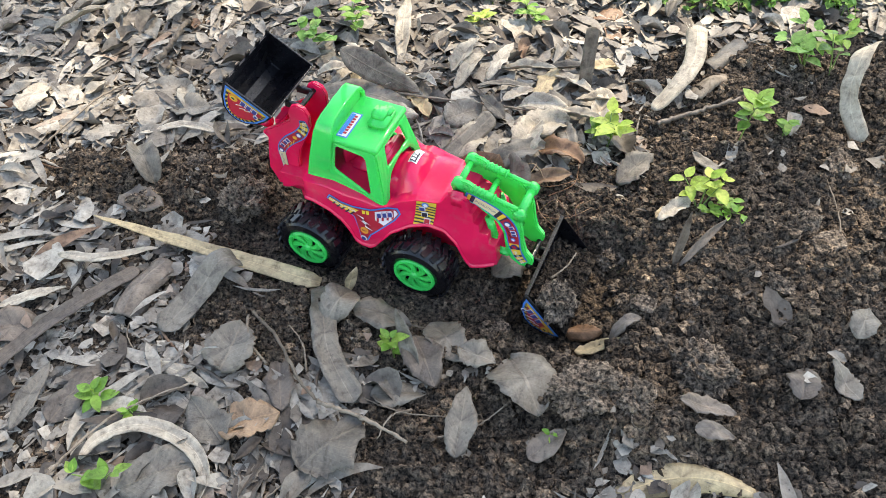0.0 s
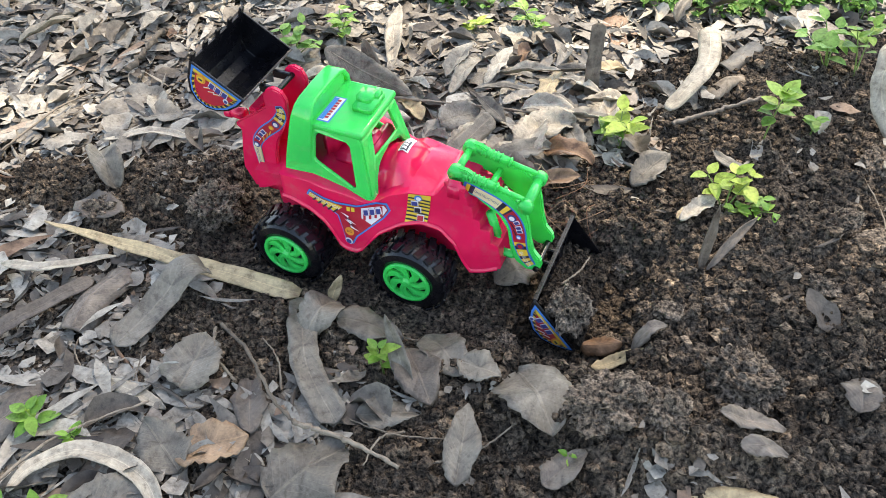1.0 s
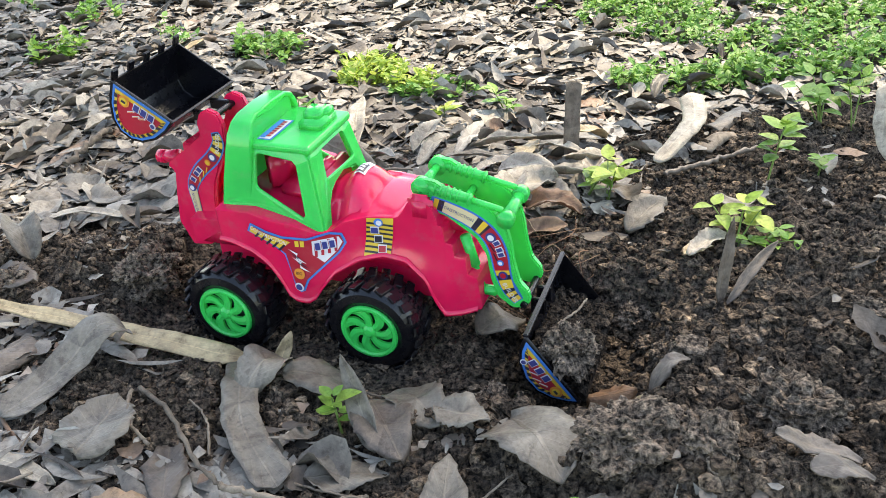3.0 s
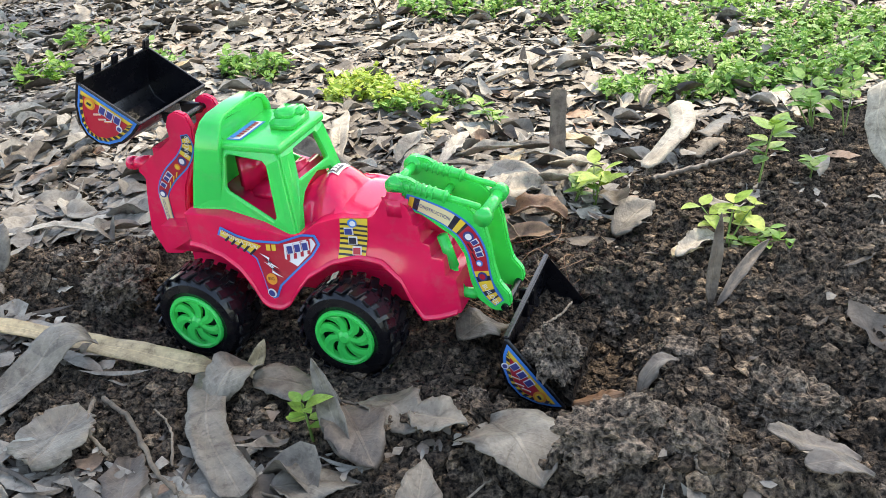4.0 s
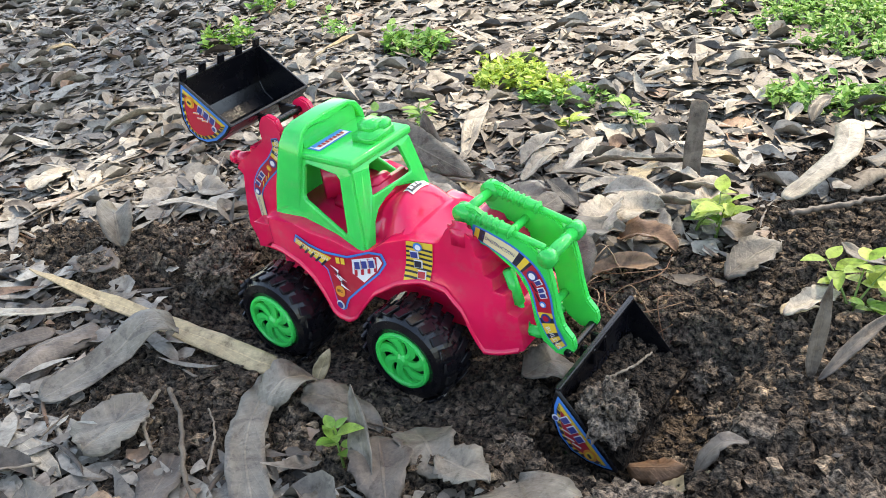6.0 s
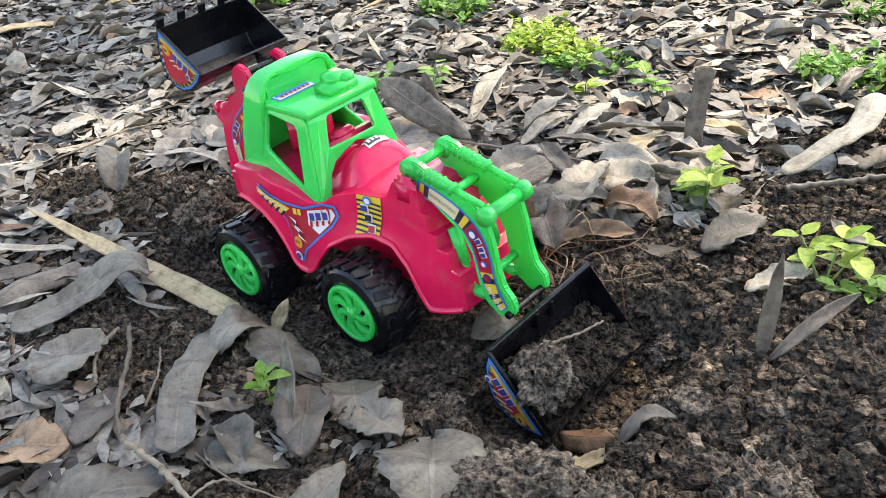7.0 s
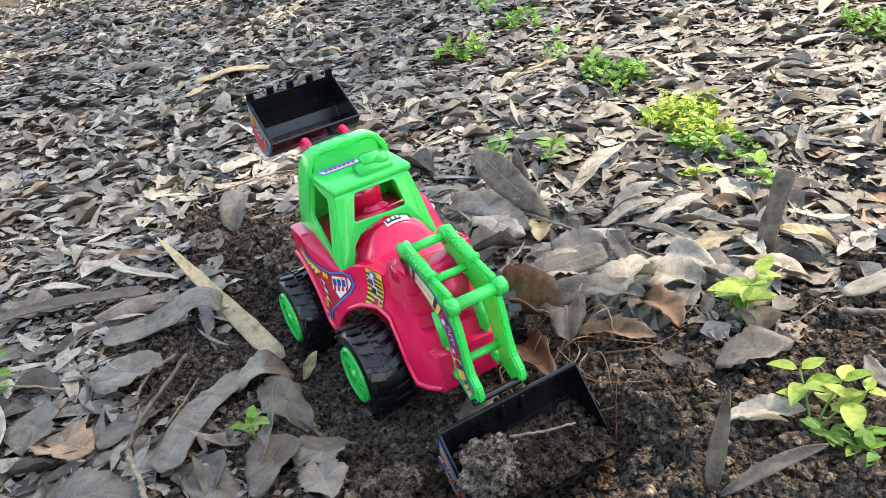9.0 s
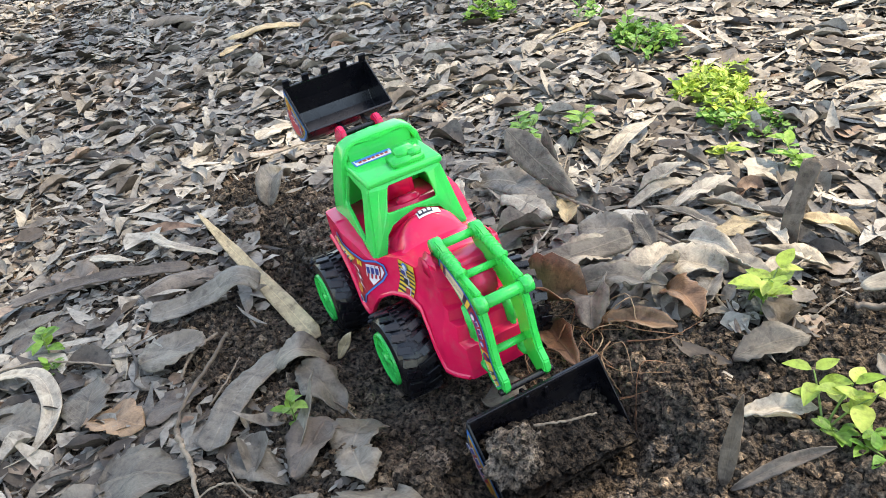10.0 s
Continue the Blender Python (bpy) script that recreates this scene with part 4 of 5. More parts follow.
on_boom = lambda x, z, lift: (x, -0.0180 - lift, z)
line = [(-0.0660, 0.1090), (-0.0650, 0.1010), (-0.0720, 0.0900), (-0.0860, 0.0775), (-0.0950, 0.0640), (-0.0955, 0.0480), (-0.0950, 0.0300)]
boom_st, at = strip("digger_arm_sticker", line, lambda u: 0.0030 + 0.0026 * math.sin(math.pi * min(u * 1.25, 1)), on_boom, loader,
                    [(0.03, 0.07, INK_DARK), (0.07, 0.12, INK_YELLOW), (0.12, 0.155, INK_DARK), (0.155, 0.21, INK_YELLOW), (0.21, 0.24, INK_DARK), (0.24, 0.29, INK_YELLOW), (0.29, 0.66, INK_RED), (0.66, 0.97, INK_CREAM)], "blue-edged sticker along the digger arm")
p, ang = at(0.17)
words("BUILDER", 0.0044, p, ang + 180, on_boom, INK_WHITE, boom_st, 0.0012, 0.95)
p, ang = at(0.82)
words("CONSTRUCTION", 0.0032, p, ang + 180, on_boom, INK_NAVY, boom_st, 0.0010, 0.75)
for u, r, m1, m2 in ((0.33, 0.0034, INK_NAVY, INK_WHITE), (0.40, 0.0024, INK_ORANGE, INK_YELLOW), (0.66, 0.0030, INK_NAVY, INK_WHITE)):
    p, ang = at(u)
    patch("sticker_badge", disc(*p, r), on_boom, m1, boom_st, 0.0010)
    patch("sticker_badge_ring", disc(*p, r * 0.6), on_boom, m2, boom_st, 0.0014)
for u in (0.48, 0.53, 0.58):
    p, ang = at(u)
    letter_bars([(p[0] - 0.001, p[1])], 0.0030, 0.0036, ang, on_boom, boom_st, 0.0010, (INK_NAVY,))
for u in (0.45, 0.51, 0.57):
    p, ang = at(u)
    patch("sticker_flash", quad(p[0] + 0.0034, p[1] - 0.0012, 0.0048, 0.0008, ang + 25), on_boom, INK_YELLOW, boom_st, 0.0010)


def half_moon(name, profile, plane, parent, label):
    """The sticker on a bucket's side, a field inside its outline."""
    lay = lambda x, z, lift: (x, plane - lift, z)
    ring = inset(profile, 0.0012)
    base = patch(name, ring, lay, INK_BLUE, parent, 0.0003, label)
    outer = inset(ring, 0.0020)
    inner = inset(outer, 0.0024)
    patch("sticker_stripe_field", outer, lay, INK_YELLOW, base, 0.0006)
    patch("sticker_field", inner, lay, INK_RED, base, 0.0010)
    for i in range(len(profile) - 1):
        o0, o1, n0, n1 = (Vector(q) for q in (outer[i], outer[i + 1], inner[i], inner[i + 1]))
        for a, b in ((0.0, 0.28), (0.52, 0.80)):
            patch("sticker_stripe", [tuple(o0.lerp(o1, a)), tuple(o0.lerp(o1, b)), tuple(n0.lerp(n1, min(b + 0.15, 1))), tuple(n0.lerp(n1, a + 0.15))], lay, INK_DARK, base, 0.0013)
    (ax, az), (bx, bz) = profile[0], profile[-1]
    mid = Vector((sum(x for x, _ in profile) / len(profile), sum(z for _, z in profile) / len(profile)))
    ang = math.degrees(math.atan2(bz - az, bx - ax))
    d = Vector((bx - ax, bz - az)).normalized()
    q = Vector((-d.y, d.x))
    if (mid - Vector((ax, az))).dot(q) < 0:
        q = -q
    L = (Vector((bx, bz)) - Vector((ax, az))).length
    o = Vector((ax, az))
    letter_bars([tuple(o + d * (L * (0.30 + 0.12 * k)) + q * 0.0070) for k in range(3)], 0.0040, 0.0050, ang, lay, base, 0.0014, (INK_NAVY,))
    patch("sticker_badge", disc(*(o + d * (L * 0.74) + q * 0.0080), 0.0042), lay, INK_ORANGE, base, 0.0014)
    patch("sticker_badge_ring", disc(*(o + d * (L * 0.74) + q * 0.0080), 0.0028), lay, INK_YELLOW, base, 0.0018)
    patch("sticker_badge_bar", quad(*(o + d * (L * 0.74) + q * 0.0080), 0.0032, 0.0018, ang), lay, INK_DARK, base, 0.0022)
    patch("sticker_badge", disc(*(o + d * (L * 0.24) + q * 0.0122), 0.0024), lay, INK_WHITE, base, 0.0014)
    patch("sticker_badge_ring", disc(*(o + d * (L * 0.24) + q * 0.0122), 0.0016), lay, INK_NAVY, base, 0.0018)
    for k in range(3):
        c = o + d * (L * (0.42 + 0.09 * k)) + q * (0.0122 + 0.0012 * (k % 2))
        patch("sticker_flash", quad(*c, 0.0058, 0.0012, ang + 35), lay, INK_WHITE, base, 0.0014)
        patch("sticker_flash", quad(*c, 0.0046, 0.0006, ang + 35), lay, INK_ORANGE, base, 0.0018)


half_moon("bucket_sticker", [(x + 0.0006, z) for x, z in REAR], -0.0367, loader, "half-moon sticker in red, yellow and blue on the raised bucket")
half_moon("bucket_sticker", SCOOP, -0.0500, loader, "half-moon sticker in red, yellow and blue on the digging bucket")
on_roof = lambda x, y, lift: (x, y, 0.1109 + lift)
rs = patch("roof_sticker", quad(-0.0235, -0.0095, 0.0105, 0.0310), on_roof, INK_BLUE, loader, 0.0003, "white and blue sticker with red marks on the roof")
patch("sticker_field", quad(-0.0235, -0.0095, 0.0082, 0.0288), on_roof, INK_WHITE, rs, 0.0006)
patch("sticker_stripe_field", quad(-0.0256, -0.0095, 0.0034, 0.0270), on_roof, INK_BLUE, rs, 0.0009)
for k in range(7):
    patch("sticker_bar", quad(-0.0224, -0.0200 + 0.0035 * k, 0.0030, 0.0024), on_roof, INK_RED, rs, 0.0010)


def on_dome(x, y, lift):
    return (x, y, float(body_top(x) + body_crown(x) * math.sqrt(max(0.0, 1 - (y / 0.0235) ** 2))) + 0.0006 + lift)


ds = patch("bonnet_label", quad(0.0320, 0.002, 0.0080, 0.0170), on_dome, INK_WHITE, loader, 0.0003, "black and white label on the rounded bonnet")
patch("sticker_field", quad(0.0318, -0.0002, 0.0060, 0.0110), on_dome, INK_DARK, ds, 0.0007)
for k in range(3):
    patch("sticker_bar", quad(0.0318, -0.0036 + 0.0034 * k, 0.0038, 0.0022), on_dome, INK_WHITE, ds, 0.0011)

# ---- soil in the front bucket ----
def bucket_soil():
    n, m = 60, 40
    pts, faces = [], []
    for j in range(m + 1):
        for i in range(n + 1):
            u, v = i / n, j / m
            y = -0.0475 + 0.095 * u
            x = 0.1535 + 0.0400 * v
            edge = min(u, 1 - u) * 6
            z = -0.0165 - 0.016 * v + 0.004 * math.sin(u * 5.0 + 0.6) - 0.004 * max(0, 1 - edge)
            z += 0.0050 * noise.noise(Vector((x * 70, y * 70, 1.0))) + 0.0030 * noise.noise(Vector((x * 190, y * 190, 4.0))) + 0.0015 * noise.noise(Vector((x * 420, y * 420, 7.0)))
            pts.append((x, y, z))
    for j in range(m):
        for i in range(n):
            a = j * (n + 1) + i
            faces.append((a, a + 1, a + n + 2, a + n + 1))
    base = len(pts)
    rim = [i for i in range(n + 1)] + [(j + 1) * (n + 1) - 1 for j in range(1, m + 1)] + [m * (n + 1) + i for i in range(n - 1, -1, -1)] + [j * (n + 1) for j in range(m - 1, 0, -1)]
    for k in rim:
        x, y, z = pts[k]
        pts.append((x, y, -0.0385))
    q = len(rim)
    for k in range(q):
        faces.append((rim[k], rim[(k + 1) % q], base + (k + 1) % q, base + k))
    return pts, faces


bp, bf = bucket_soil()
heap = new("earth_heap", mesh_of("earth_heap", bp, bf, HEAP, True))
heap.matrix_world = TOY
tagged(heap, "loose dark earth filling the digging bucket", "soil", kind="stuff")
hx, hy = rng.uniform(0.155, 0.192, 1500), rng.uniform(-0.046, 0.046, 1500)
hz = [-0.0165 - 0.016 * (x - 0.1535) / 0.040 + 0.004 * math.sin((y + 0.0475) / 0.095 * 5.0 + 0.6) + 0.0050 * noise.noise(Vector((x * 70, y * 70, 1.0))) + 0.0030 * noise.noise(Vector((x * 190, y * 190, 4.0))) for x, y in zip(hx, hy)]
hv, hf = lumps(np.column_stack([hx, hy, hz]), 0.0006 + 0.0030 * rng.rand(1500) ** 3)
hc = new("soil_crumbs", mesh_of("soil_crumbs", hv.tolist(), hf.tolist(), HEAP))
hc.matrix_world = TOY
tagged(hc, "loose crumbs of earth in the bucket", "soil", kind="stuff")
spot = TOY @ Vector((0.1790, -0.0330, -0.0110))
clod(spot.x, spot.y, 0.0165, 0.0150, 0.0145, 21, "brown clod of earth lying in the digging bucket", 0.0, spot.z)
spot = TOY @ Vector((0.1640, -0.0180, -0.0190))
clod(spot.x, spot.y, 0.0090, 0.0080, 0.0060, 22, "dark clod of earth lying in the digging bucket", 0.0, spot.z)
for a, b, r in ((0.215, -0.02, 0.011), (0.222, 0.03, 0.009), (0.205, 0.062, 0.012), (0.140, -0.070, 0.010), (0.232, 0.005, 0.008)):
    spot = TOY @ Vector((a, b, 0))
    clod(spot.x, spot.y, r, r * 0.85, r * 0.7, int(a * 1000), "small dark clod of dug earth beside the bucket")


# ---- single leaves, bark and twigs that stand out ----
def spline(points, n):
    """n + 1 points along a smooth line through the given ones."""
    P = [Vector(p) for p in points]
    if len(P) == 2:
        return [P[0].lerp(P[1], i / n) for i in range(n + 1)]
    out = []
    for i in range(n + 1):
        f = i / n * (len(P) - 1)
        k = min(int(f), len(P) - 2)
        t = f - k
        p0, p1, p2, p3 = P[max(k - 1, 0)], P[k], P[k + 1], P[min(k + 2, len(P) - 1)]
        out.append(0.5 * ((2 * p1) + (p2 - p0) * t + (2 * p0 - 5 * p1 + 4 * p2 - p3) * t * t + (3 * p1 - p0 - 3 * p2 + p3) * t ** 3))
    return out


def laid_leaf(name, label, category, points, width, mat, blunt=0.5, cup=0.15, face=(0, 0, 1), ragged=0.05, wave=0.05, seed=1, thick=0.0006, group="fallen leaves", tip=0.08, taper=0.0):
    """A leaf or strip of bark along points (x, y, height over the ground); face: the way its upper side looks."""
    r = np.random.RandomState(seed)
    rows, cols = 22, 7
    line = spline([(x, y, ground_at(x, y) + z) for x, y, z in points], rows)
    up = Vector(face).normalized()
    verts, faces = [], []
    ph = r.uniform(0, 6)
    for i, p in enumerate(line):
        u = i / rows
        d = (line[min(i + 1, rows)] - line[max(i - 1, 0)]).normalized()
        s = up.cross(d).normalized()
        nrm = d.cross(s)
        w = (min(1.0, max(tip, 0.25) + u / 0.10, max(tip, 0.25) + (1 - u) / 0.07) if blunt <= 0.3 else max(math.sin(math.pi * u ** 0.85) ** (blunt + 0.35), 0.05)) * width / 2
        w *= 1 - taper * (1 - u) ** 2.2
        for k in range(cols):
            v = -1 + 2 * k / (cols - 1)
            e = (1 + ragged * r.uniform(-1, 1) if abs(v) > 0.9 else 1) * (1 + 2.2 * ragged * noise.noise(Vector((u * 5 + seed, 3.0 if v > 0 else 9.0, seed * 0.7))))
            q = p + s * (v * w * e) + nrm * (cup * w * (abs(v) if blunt > 0.3 else v * v) + wave * width * math.sin(7 * u + ph + 2.2 * v) * (0.3 + abs(v)))
            q = q + nrm * (0.0022 * noise.noise(q * 55 + Vector((seed, 0, 0))) + 0.0010 * noise.noise(q * 150))
            verts.append(q)
    for i in range(rows):
        for k in range(cols - 1):
            a = i * cols + k
            faces.append((a, a + 1, a + cols + 1, a + cols))
    o = line[rows // 2]
    me = mesh_of(name, [v - o for v in verts], faces, mat, True)
    uv = me.uv_layers.new(name="leaf")
    for loop in me.loops:
        uv.data[loop.index].uv = (loop.vertex_index // cols / rows, loop.vertex_index % cols / (cols - 1))
    ob = new(name, me)
    ob.location = o
    solid(ob, thick, 0.0)
    return tagged(ob, label, category, group)


def broad(x, y, length, width, turn, mat, label, lift=0.006, cup=0.1, seed=1, slope=0.0, ragged=0.12, blunt=0.55):
    c, s = math.cos(radians(turn)) * length / 2, math.sin(radians(turn)) * length / 2
    return laid_leaf("fallen_leaf", label, "leaf", [(x - c, y - s, lift), (x, y, lift + 0.002 + slope / 2), (x + c, y + s, lift + slope)], width, mat, blunt, cup, (0.1 * math.sin(seed), 0.1 * math.cos(seed * 2), 1), ragged, 0.06, seed)


laid_leaf("bark_strip", "long straight pale tan strip of dry bark beside the rear wheel", "bark", [(-0.335, 0.570, 0.026), (-0.122, 0.518, 0.008)], 0.0165, TAN_LEAF, 0.22, 0.08, (0, -0.25, 1), 0.03, 0.02, 2, 0.0009, "bark strips", 0.5, 0.85)
laid_leaf("fallen_leaf", "wide grey strap leaf bent over the pale strip", "leaf", [(-0.250, 0.452, 0.006), (-0.228, 0.487, 0.012), (-0.208, 0.515, 0.026), (-0.196, 0.528, 0.020)], 0.024, GREY_LEAF, 0.28, 0.1, (0.1, -0.2, 1), 0.04, 0.04, 3)
laid_leaf("fallen_leaf", "slender pale leaf with pointed ends", "leaf", [(-0.360, 0.530, 0.018), (-0.318, 0.526, 0.020), (-0.272, 0.542, 0.014)], 0.0120, PALE_LEAF, 0.6, 0.25, seed=4)
laid_leaf("bark_strip", "narrow dark brown strip of bark on the litter", "bark", [(-0.400, 0.400, 0.012), (-0.345, 0.462, 0.018), (-0.285, 0.520, 0.014)], 0.0125, DARK_LEAF, 0.2, 0.2, (0.2, -0.2, 1), 0.05, 0.03, 5, 0.001, "bark strips")
laid_leaf("bark_strip", "thick dark grey piece of bark on the litter", "bark", [(-0.288, 0.470, 0.012), (-0.280, 0.500, 0.015), (-0.262, 0.532, 0.010)], 0.026, DARK_LEAF, 0.15, -0.6, seed=6, thick=0.004, group="bark strips", tip=0.5)
laid_leaf("fallen_leaf", "pale sickle leaf curled almost into a ring", "leaf", [(-0.284, 0.330, 0.010), (-0.271, 0.347, 0.014), (-0.240, 0.355, 0.016), (-0.206, 0.344, 0.014), (-0.188, 0.320, 0.012), (-0.192, 0.293, 0.008)], 0.0150, PALE_LEAF, 0.45, 0.35, seed=7)
broad(0.058, 0.398, 0.062, 0.052, -70, GREY_LEAF, "broad round grey leaf with a torn edge", 0.007, 0.12, 8, 0.004, 0.10, 0.5)
broad(-0.186, 0.433, 0.052, 0.043, 80, GREY_LEAF, "broad pale grey leaf lying flat on the litter", 0.014, 0.1, 9, 0.004, 0.1, 0.4)
broad(-0.095, 0.345, 0.060, 0.050, 40, GREY_LEAF, "broad grey leaf with ragged edges", 0.012, 0.1, 10, 0.0, 0.2, 0.4)
broad(-0.222, 0.320, 0.064, 0.040, 25, GREY_LEAF, "broad grey leaf with a clear midrib", 0.010, 0.15, 11)
broad(-0.098, 0.483, 0.042, 0.036, 60, GREY_LEAF, "round grey leaf near the front wheel", 0.010, 0.1, 12, 0.006, 0.08, 0.45)
laid_leaf("fallen_leaf", "wide grey strap leaf lying on the litter", "leaf", [(-0.118, 0.514, 0.008), (-0.113, 0.470, 0.012), (-0.104, 0.428, 0.012), (-0.080, 0.384, 0.010)], 0.022, GREY_LEAF, 0.25, 0.12, seed=13)
laid_leaf("fallen_leaf", "narrow pale leaf standing up beside a seedling", "leaf", [(-0.030, 0.412, 0.006), (-0.038, 0.435, 0.014), (-0.048, 0.457, 0.036)], 0.0150, GREY_LEAF, 0.5, 0.3, (-0.3, -1, 0.5), seed=14)
for x, y, L, W, a, mat, sd in ((-0.062, 0.470, 0.050, 0.030, -10, GREY_LEAF, 15), (-0.006, 0.448, 0.055, 0.036, -60, GREY_LEAF, 16), (-0.024, 0.424, 0.052, 0.034, -70, DARK_LEAF, 17), (-0.045, 0.396, 0.046, 0.026, 10, GREY_LEAF, 18),
                               (0.006, 0.368, 0.060, 0.024, 80, GREY_LEAF, 19), (0.020, 0.425, 0.034, 0.026, -30, GREY_LEAF, 20), (-0.143, 0.405, 0.060, 0.022, 100, DARK_LEAF, 21), (-0.162, 0.365, 0.050, 0.036, 20, BROWN_LEAF, 22),
                               (-0.195, 0.365, 0.046, 0.034, 130, GREY_LEAF, 23), (-0.223, 0.408, 0.050, 0.012, -25, PALE_LEAF, 24), (-0.310, 0.388, 0.050, 0.030, 60, DARK_LEAF, 25), (-0.346, 0.392, 0.062, 0.017, 75, GREY_LEAF, 26),
                               (-0.385, 0.462, 0.056, 0.036, 10, DARK_LEAF, 27), (-0.375, 0.490, 0.060, 0.014, 20, PALE_LEAF, 28), (0.072, 0.345, 0.034, 0.022, 30, DARK_LEAF, 29), (0.283, 0.398, 0.032, 0.026, 70, DARK_LEAF, 30),
                               (0.320, 0.402, 0.036, 0.022, 110, GREY_LEAF, 31), (0.196, 0.342, 0.030, 0.016, -10, DARK_LEAF, 32), (0.126, 0.455, 0.036, 0.013, -8, TAN_LEAF, 33), (0.150, 0.462, 0.030, 0.012, 25, DARK_LEAF, 34),
                               (0.207, 0.590, 0.034, 0.014, 35, TAN_LEAF, 36), (0.258, 0.655, 0.040, 0.012, -45, GREY_LEAF, 36), (0.200, 0.372, 0.050, 0.018, 0, DARK_LEAF, 37), (0.348, 0.455, 0.034, 0.022, 60, GREY_LEAF, 38)):
    broad(x, y, L, W, a, mat, {GREY_LEAF: "dry grey leaf on the litter", DARK_LEAF: "dark brown dry leaf on the litter", PALE_LEAF: "pale bleached dry leaf on the litter", TAN_LEAF: "tan dry leaf on the soil", BROWN_LEAF: "brown crumpled leaf on the litter"}[mat], 0.008, 0.2, sd, 0.005 * (sd % 3 - 1))
broad(0.054, 0.535, 0.040, 0.030, 30, GREY_LEAF, "grey leaf lying under the front bumper", 0.010, 0.1, 40, 0.006)
laid_leaf("fallen_leaf", "pale leaf tip standing between the wheels", "leaf", [(-0.098, 0.516, 0.002), (-0.094, 0.521, 0.012), (-0.088, 0.526, 0.024)], 0.010, TAN_LEAF, 0.5, 0.2, (0, -1, 0.3), seed=41)
laid_leaf("fallen_leaf", "large pale tan boat-shaped leaf on brown soil", "leaf", [(0.112, 0.300, 0.002), (0.150, 0.313, 0.006), (0.190, 0.313, 0.008), (0.240, 0.300, 0.002)], 0.024, TAN_LEAF, 0.6, -0.35, (0, -0.3, 1), seed=42)
laid_leaf("bark_strip", "broad pale curved strip of bark on the soil", "bark", [(0.214, 0.735, 0.014), (0.248, 0.770, 0.026), (0.272, 0.815, 0.029), (0.285, 0.872, 0.025)], 0.023, PALE_LEAF, 0.16, -0.25, (-0.2, -0.2, 1), 0.01, 0.005, 43, 0.0016, "bark strips", 0.4, 0.45)
laid_leaf("bark_strip", "dark brown strip of bark standing upright in the soil", "bark", [(0.150, 0.780, -0.004), (0.147, 0.783, 0.026), (0.149, 0.792, 0.050), (0.153, 0.808, 0.076)], 0.0145, TWIG, 0.16, 0.15, (-0.1, -1, 0.2), 0.04, 0.03, 44, 0.0014, "bark strips", 0.35)
laid_leaf("bark_strip", "weathered grey strip of bark behind the pale strip", "bark", [(0.293, 0.818, 0.006), (0.316, 0.842, 0.010), (0.342, 0.868, 0.006)], 0.020, GREY_LEAF, 0.2, -0.3, seed=45, thick=0.002, group="bark strips")
laid_leaf("bark_strip", "short reddish brown piece of bark on the soil", "bark", [(0.262, 0.760, 0.006), (0.284, 0.782, 0.010), (0.306, 0.800, 0.006)], 0.016, TWIG, 0.2, -0.5, seed=46, thick=0.003, group="bark strips")
laid_leaf("fallen_leaf", "pale curved strap leaf arching off the soil", "leaf", [(0.452, 0.790, 0.060), (0.430, 0.765, 0.056), (0.418, 0.735, 0.034), (0.424, 0.690, 0.004)], 0.021, PALE_LEAF, 0.3, 0.1, (-0.8, -0.2, 0.6), seed=47)
laid_leaf("bark_strip", "flat grey plank of bark lying behind the loader arms", "bark", [(-0.022, 0.640, 0.022), (0.042, 0.722, 0.026)], 0.020, GREY_LEAF, 0.12, -0.1, (0.5, -0.6, 1), 0.03, 0.02, 48, 0.002, "bark strips", 0.6)
laid_leaf("fallen_leaf", "dark grey wedge-shaped leaf leaning on the litter", "leaf", [(-0.119, 0.782, 0.070), (-0.085, 0.776, 0.046), (-0.035, 0.766, 0.022)], 0.030, GREY_LEAF, 0.45, 0.1, (0.2, -1, 0.6), seed=49)
laid_leaf("fallen_leaf", "grey leaf blade standing on the litter", "leaf", [(-0.066, 0.775, 0.012), (-0.073, 0.783, 0.040), (-0.081, 0.792, 0.074)], 0.020, DARK_LEAF, 0.35, 0.1, (0, -1, 0.2), seed=50)
laid_leaf("fallen_leaf", "long broad grey leaf lying behind the cab", "leaf", [(-0.150, 0.765, 0.016), (-0.100, 0.765, 0.022), (-0.040, 0.745, 0.014)], 0.030, GREY_LEAF, 0.4, 0.2, (0, -0.4, 1), seed=51)
laid_leaf("fallen_leaf", "brown pointed leaf standing upright in the soil", "leaf", [(0.203, 0.532, 0.000), (0.205, 0.535, 0.028), (0.209, 0.539, 0.062)], 0.0095, DARK_LEAF, 0.55, 0.4, (0.2, -1, 0.2), seed=52)
laid_leaf("fallen_leaf", "brown leaf leaning low over the soil", "leaf", [(0.208, 0.530, 0.004), (0.232, 0.548, 0.012), (0.252, 0.562, 0.022)], 0.008, DARK_LEAF, 0.55, 0.4, (0, -0.8, 0.6), seed=53)
laid_leaf("fallen_leaf", "long pale leaf on the litter behind the cab", "leaf", [(-0.060, 0.845, 0.010), (-0.058, 0.905, 0.024), (-0.054, 0.955, 0.020)], 0.019, PALE_LEAF, 0.5, 0.2, seed=54)
laid_leaf("fallen_leaf", "pale bleached leaf on the litter behind the loader", "leaf", [(0.003, 0.789, 0.010), (0.020, 0.818, 0.020), (0.036, 0.846, 0.014)], 0.018, PALE_LEAF, 0.55, 0.3, seed=55)
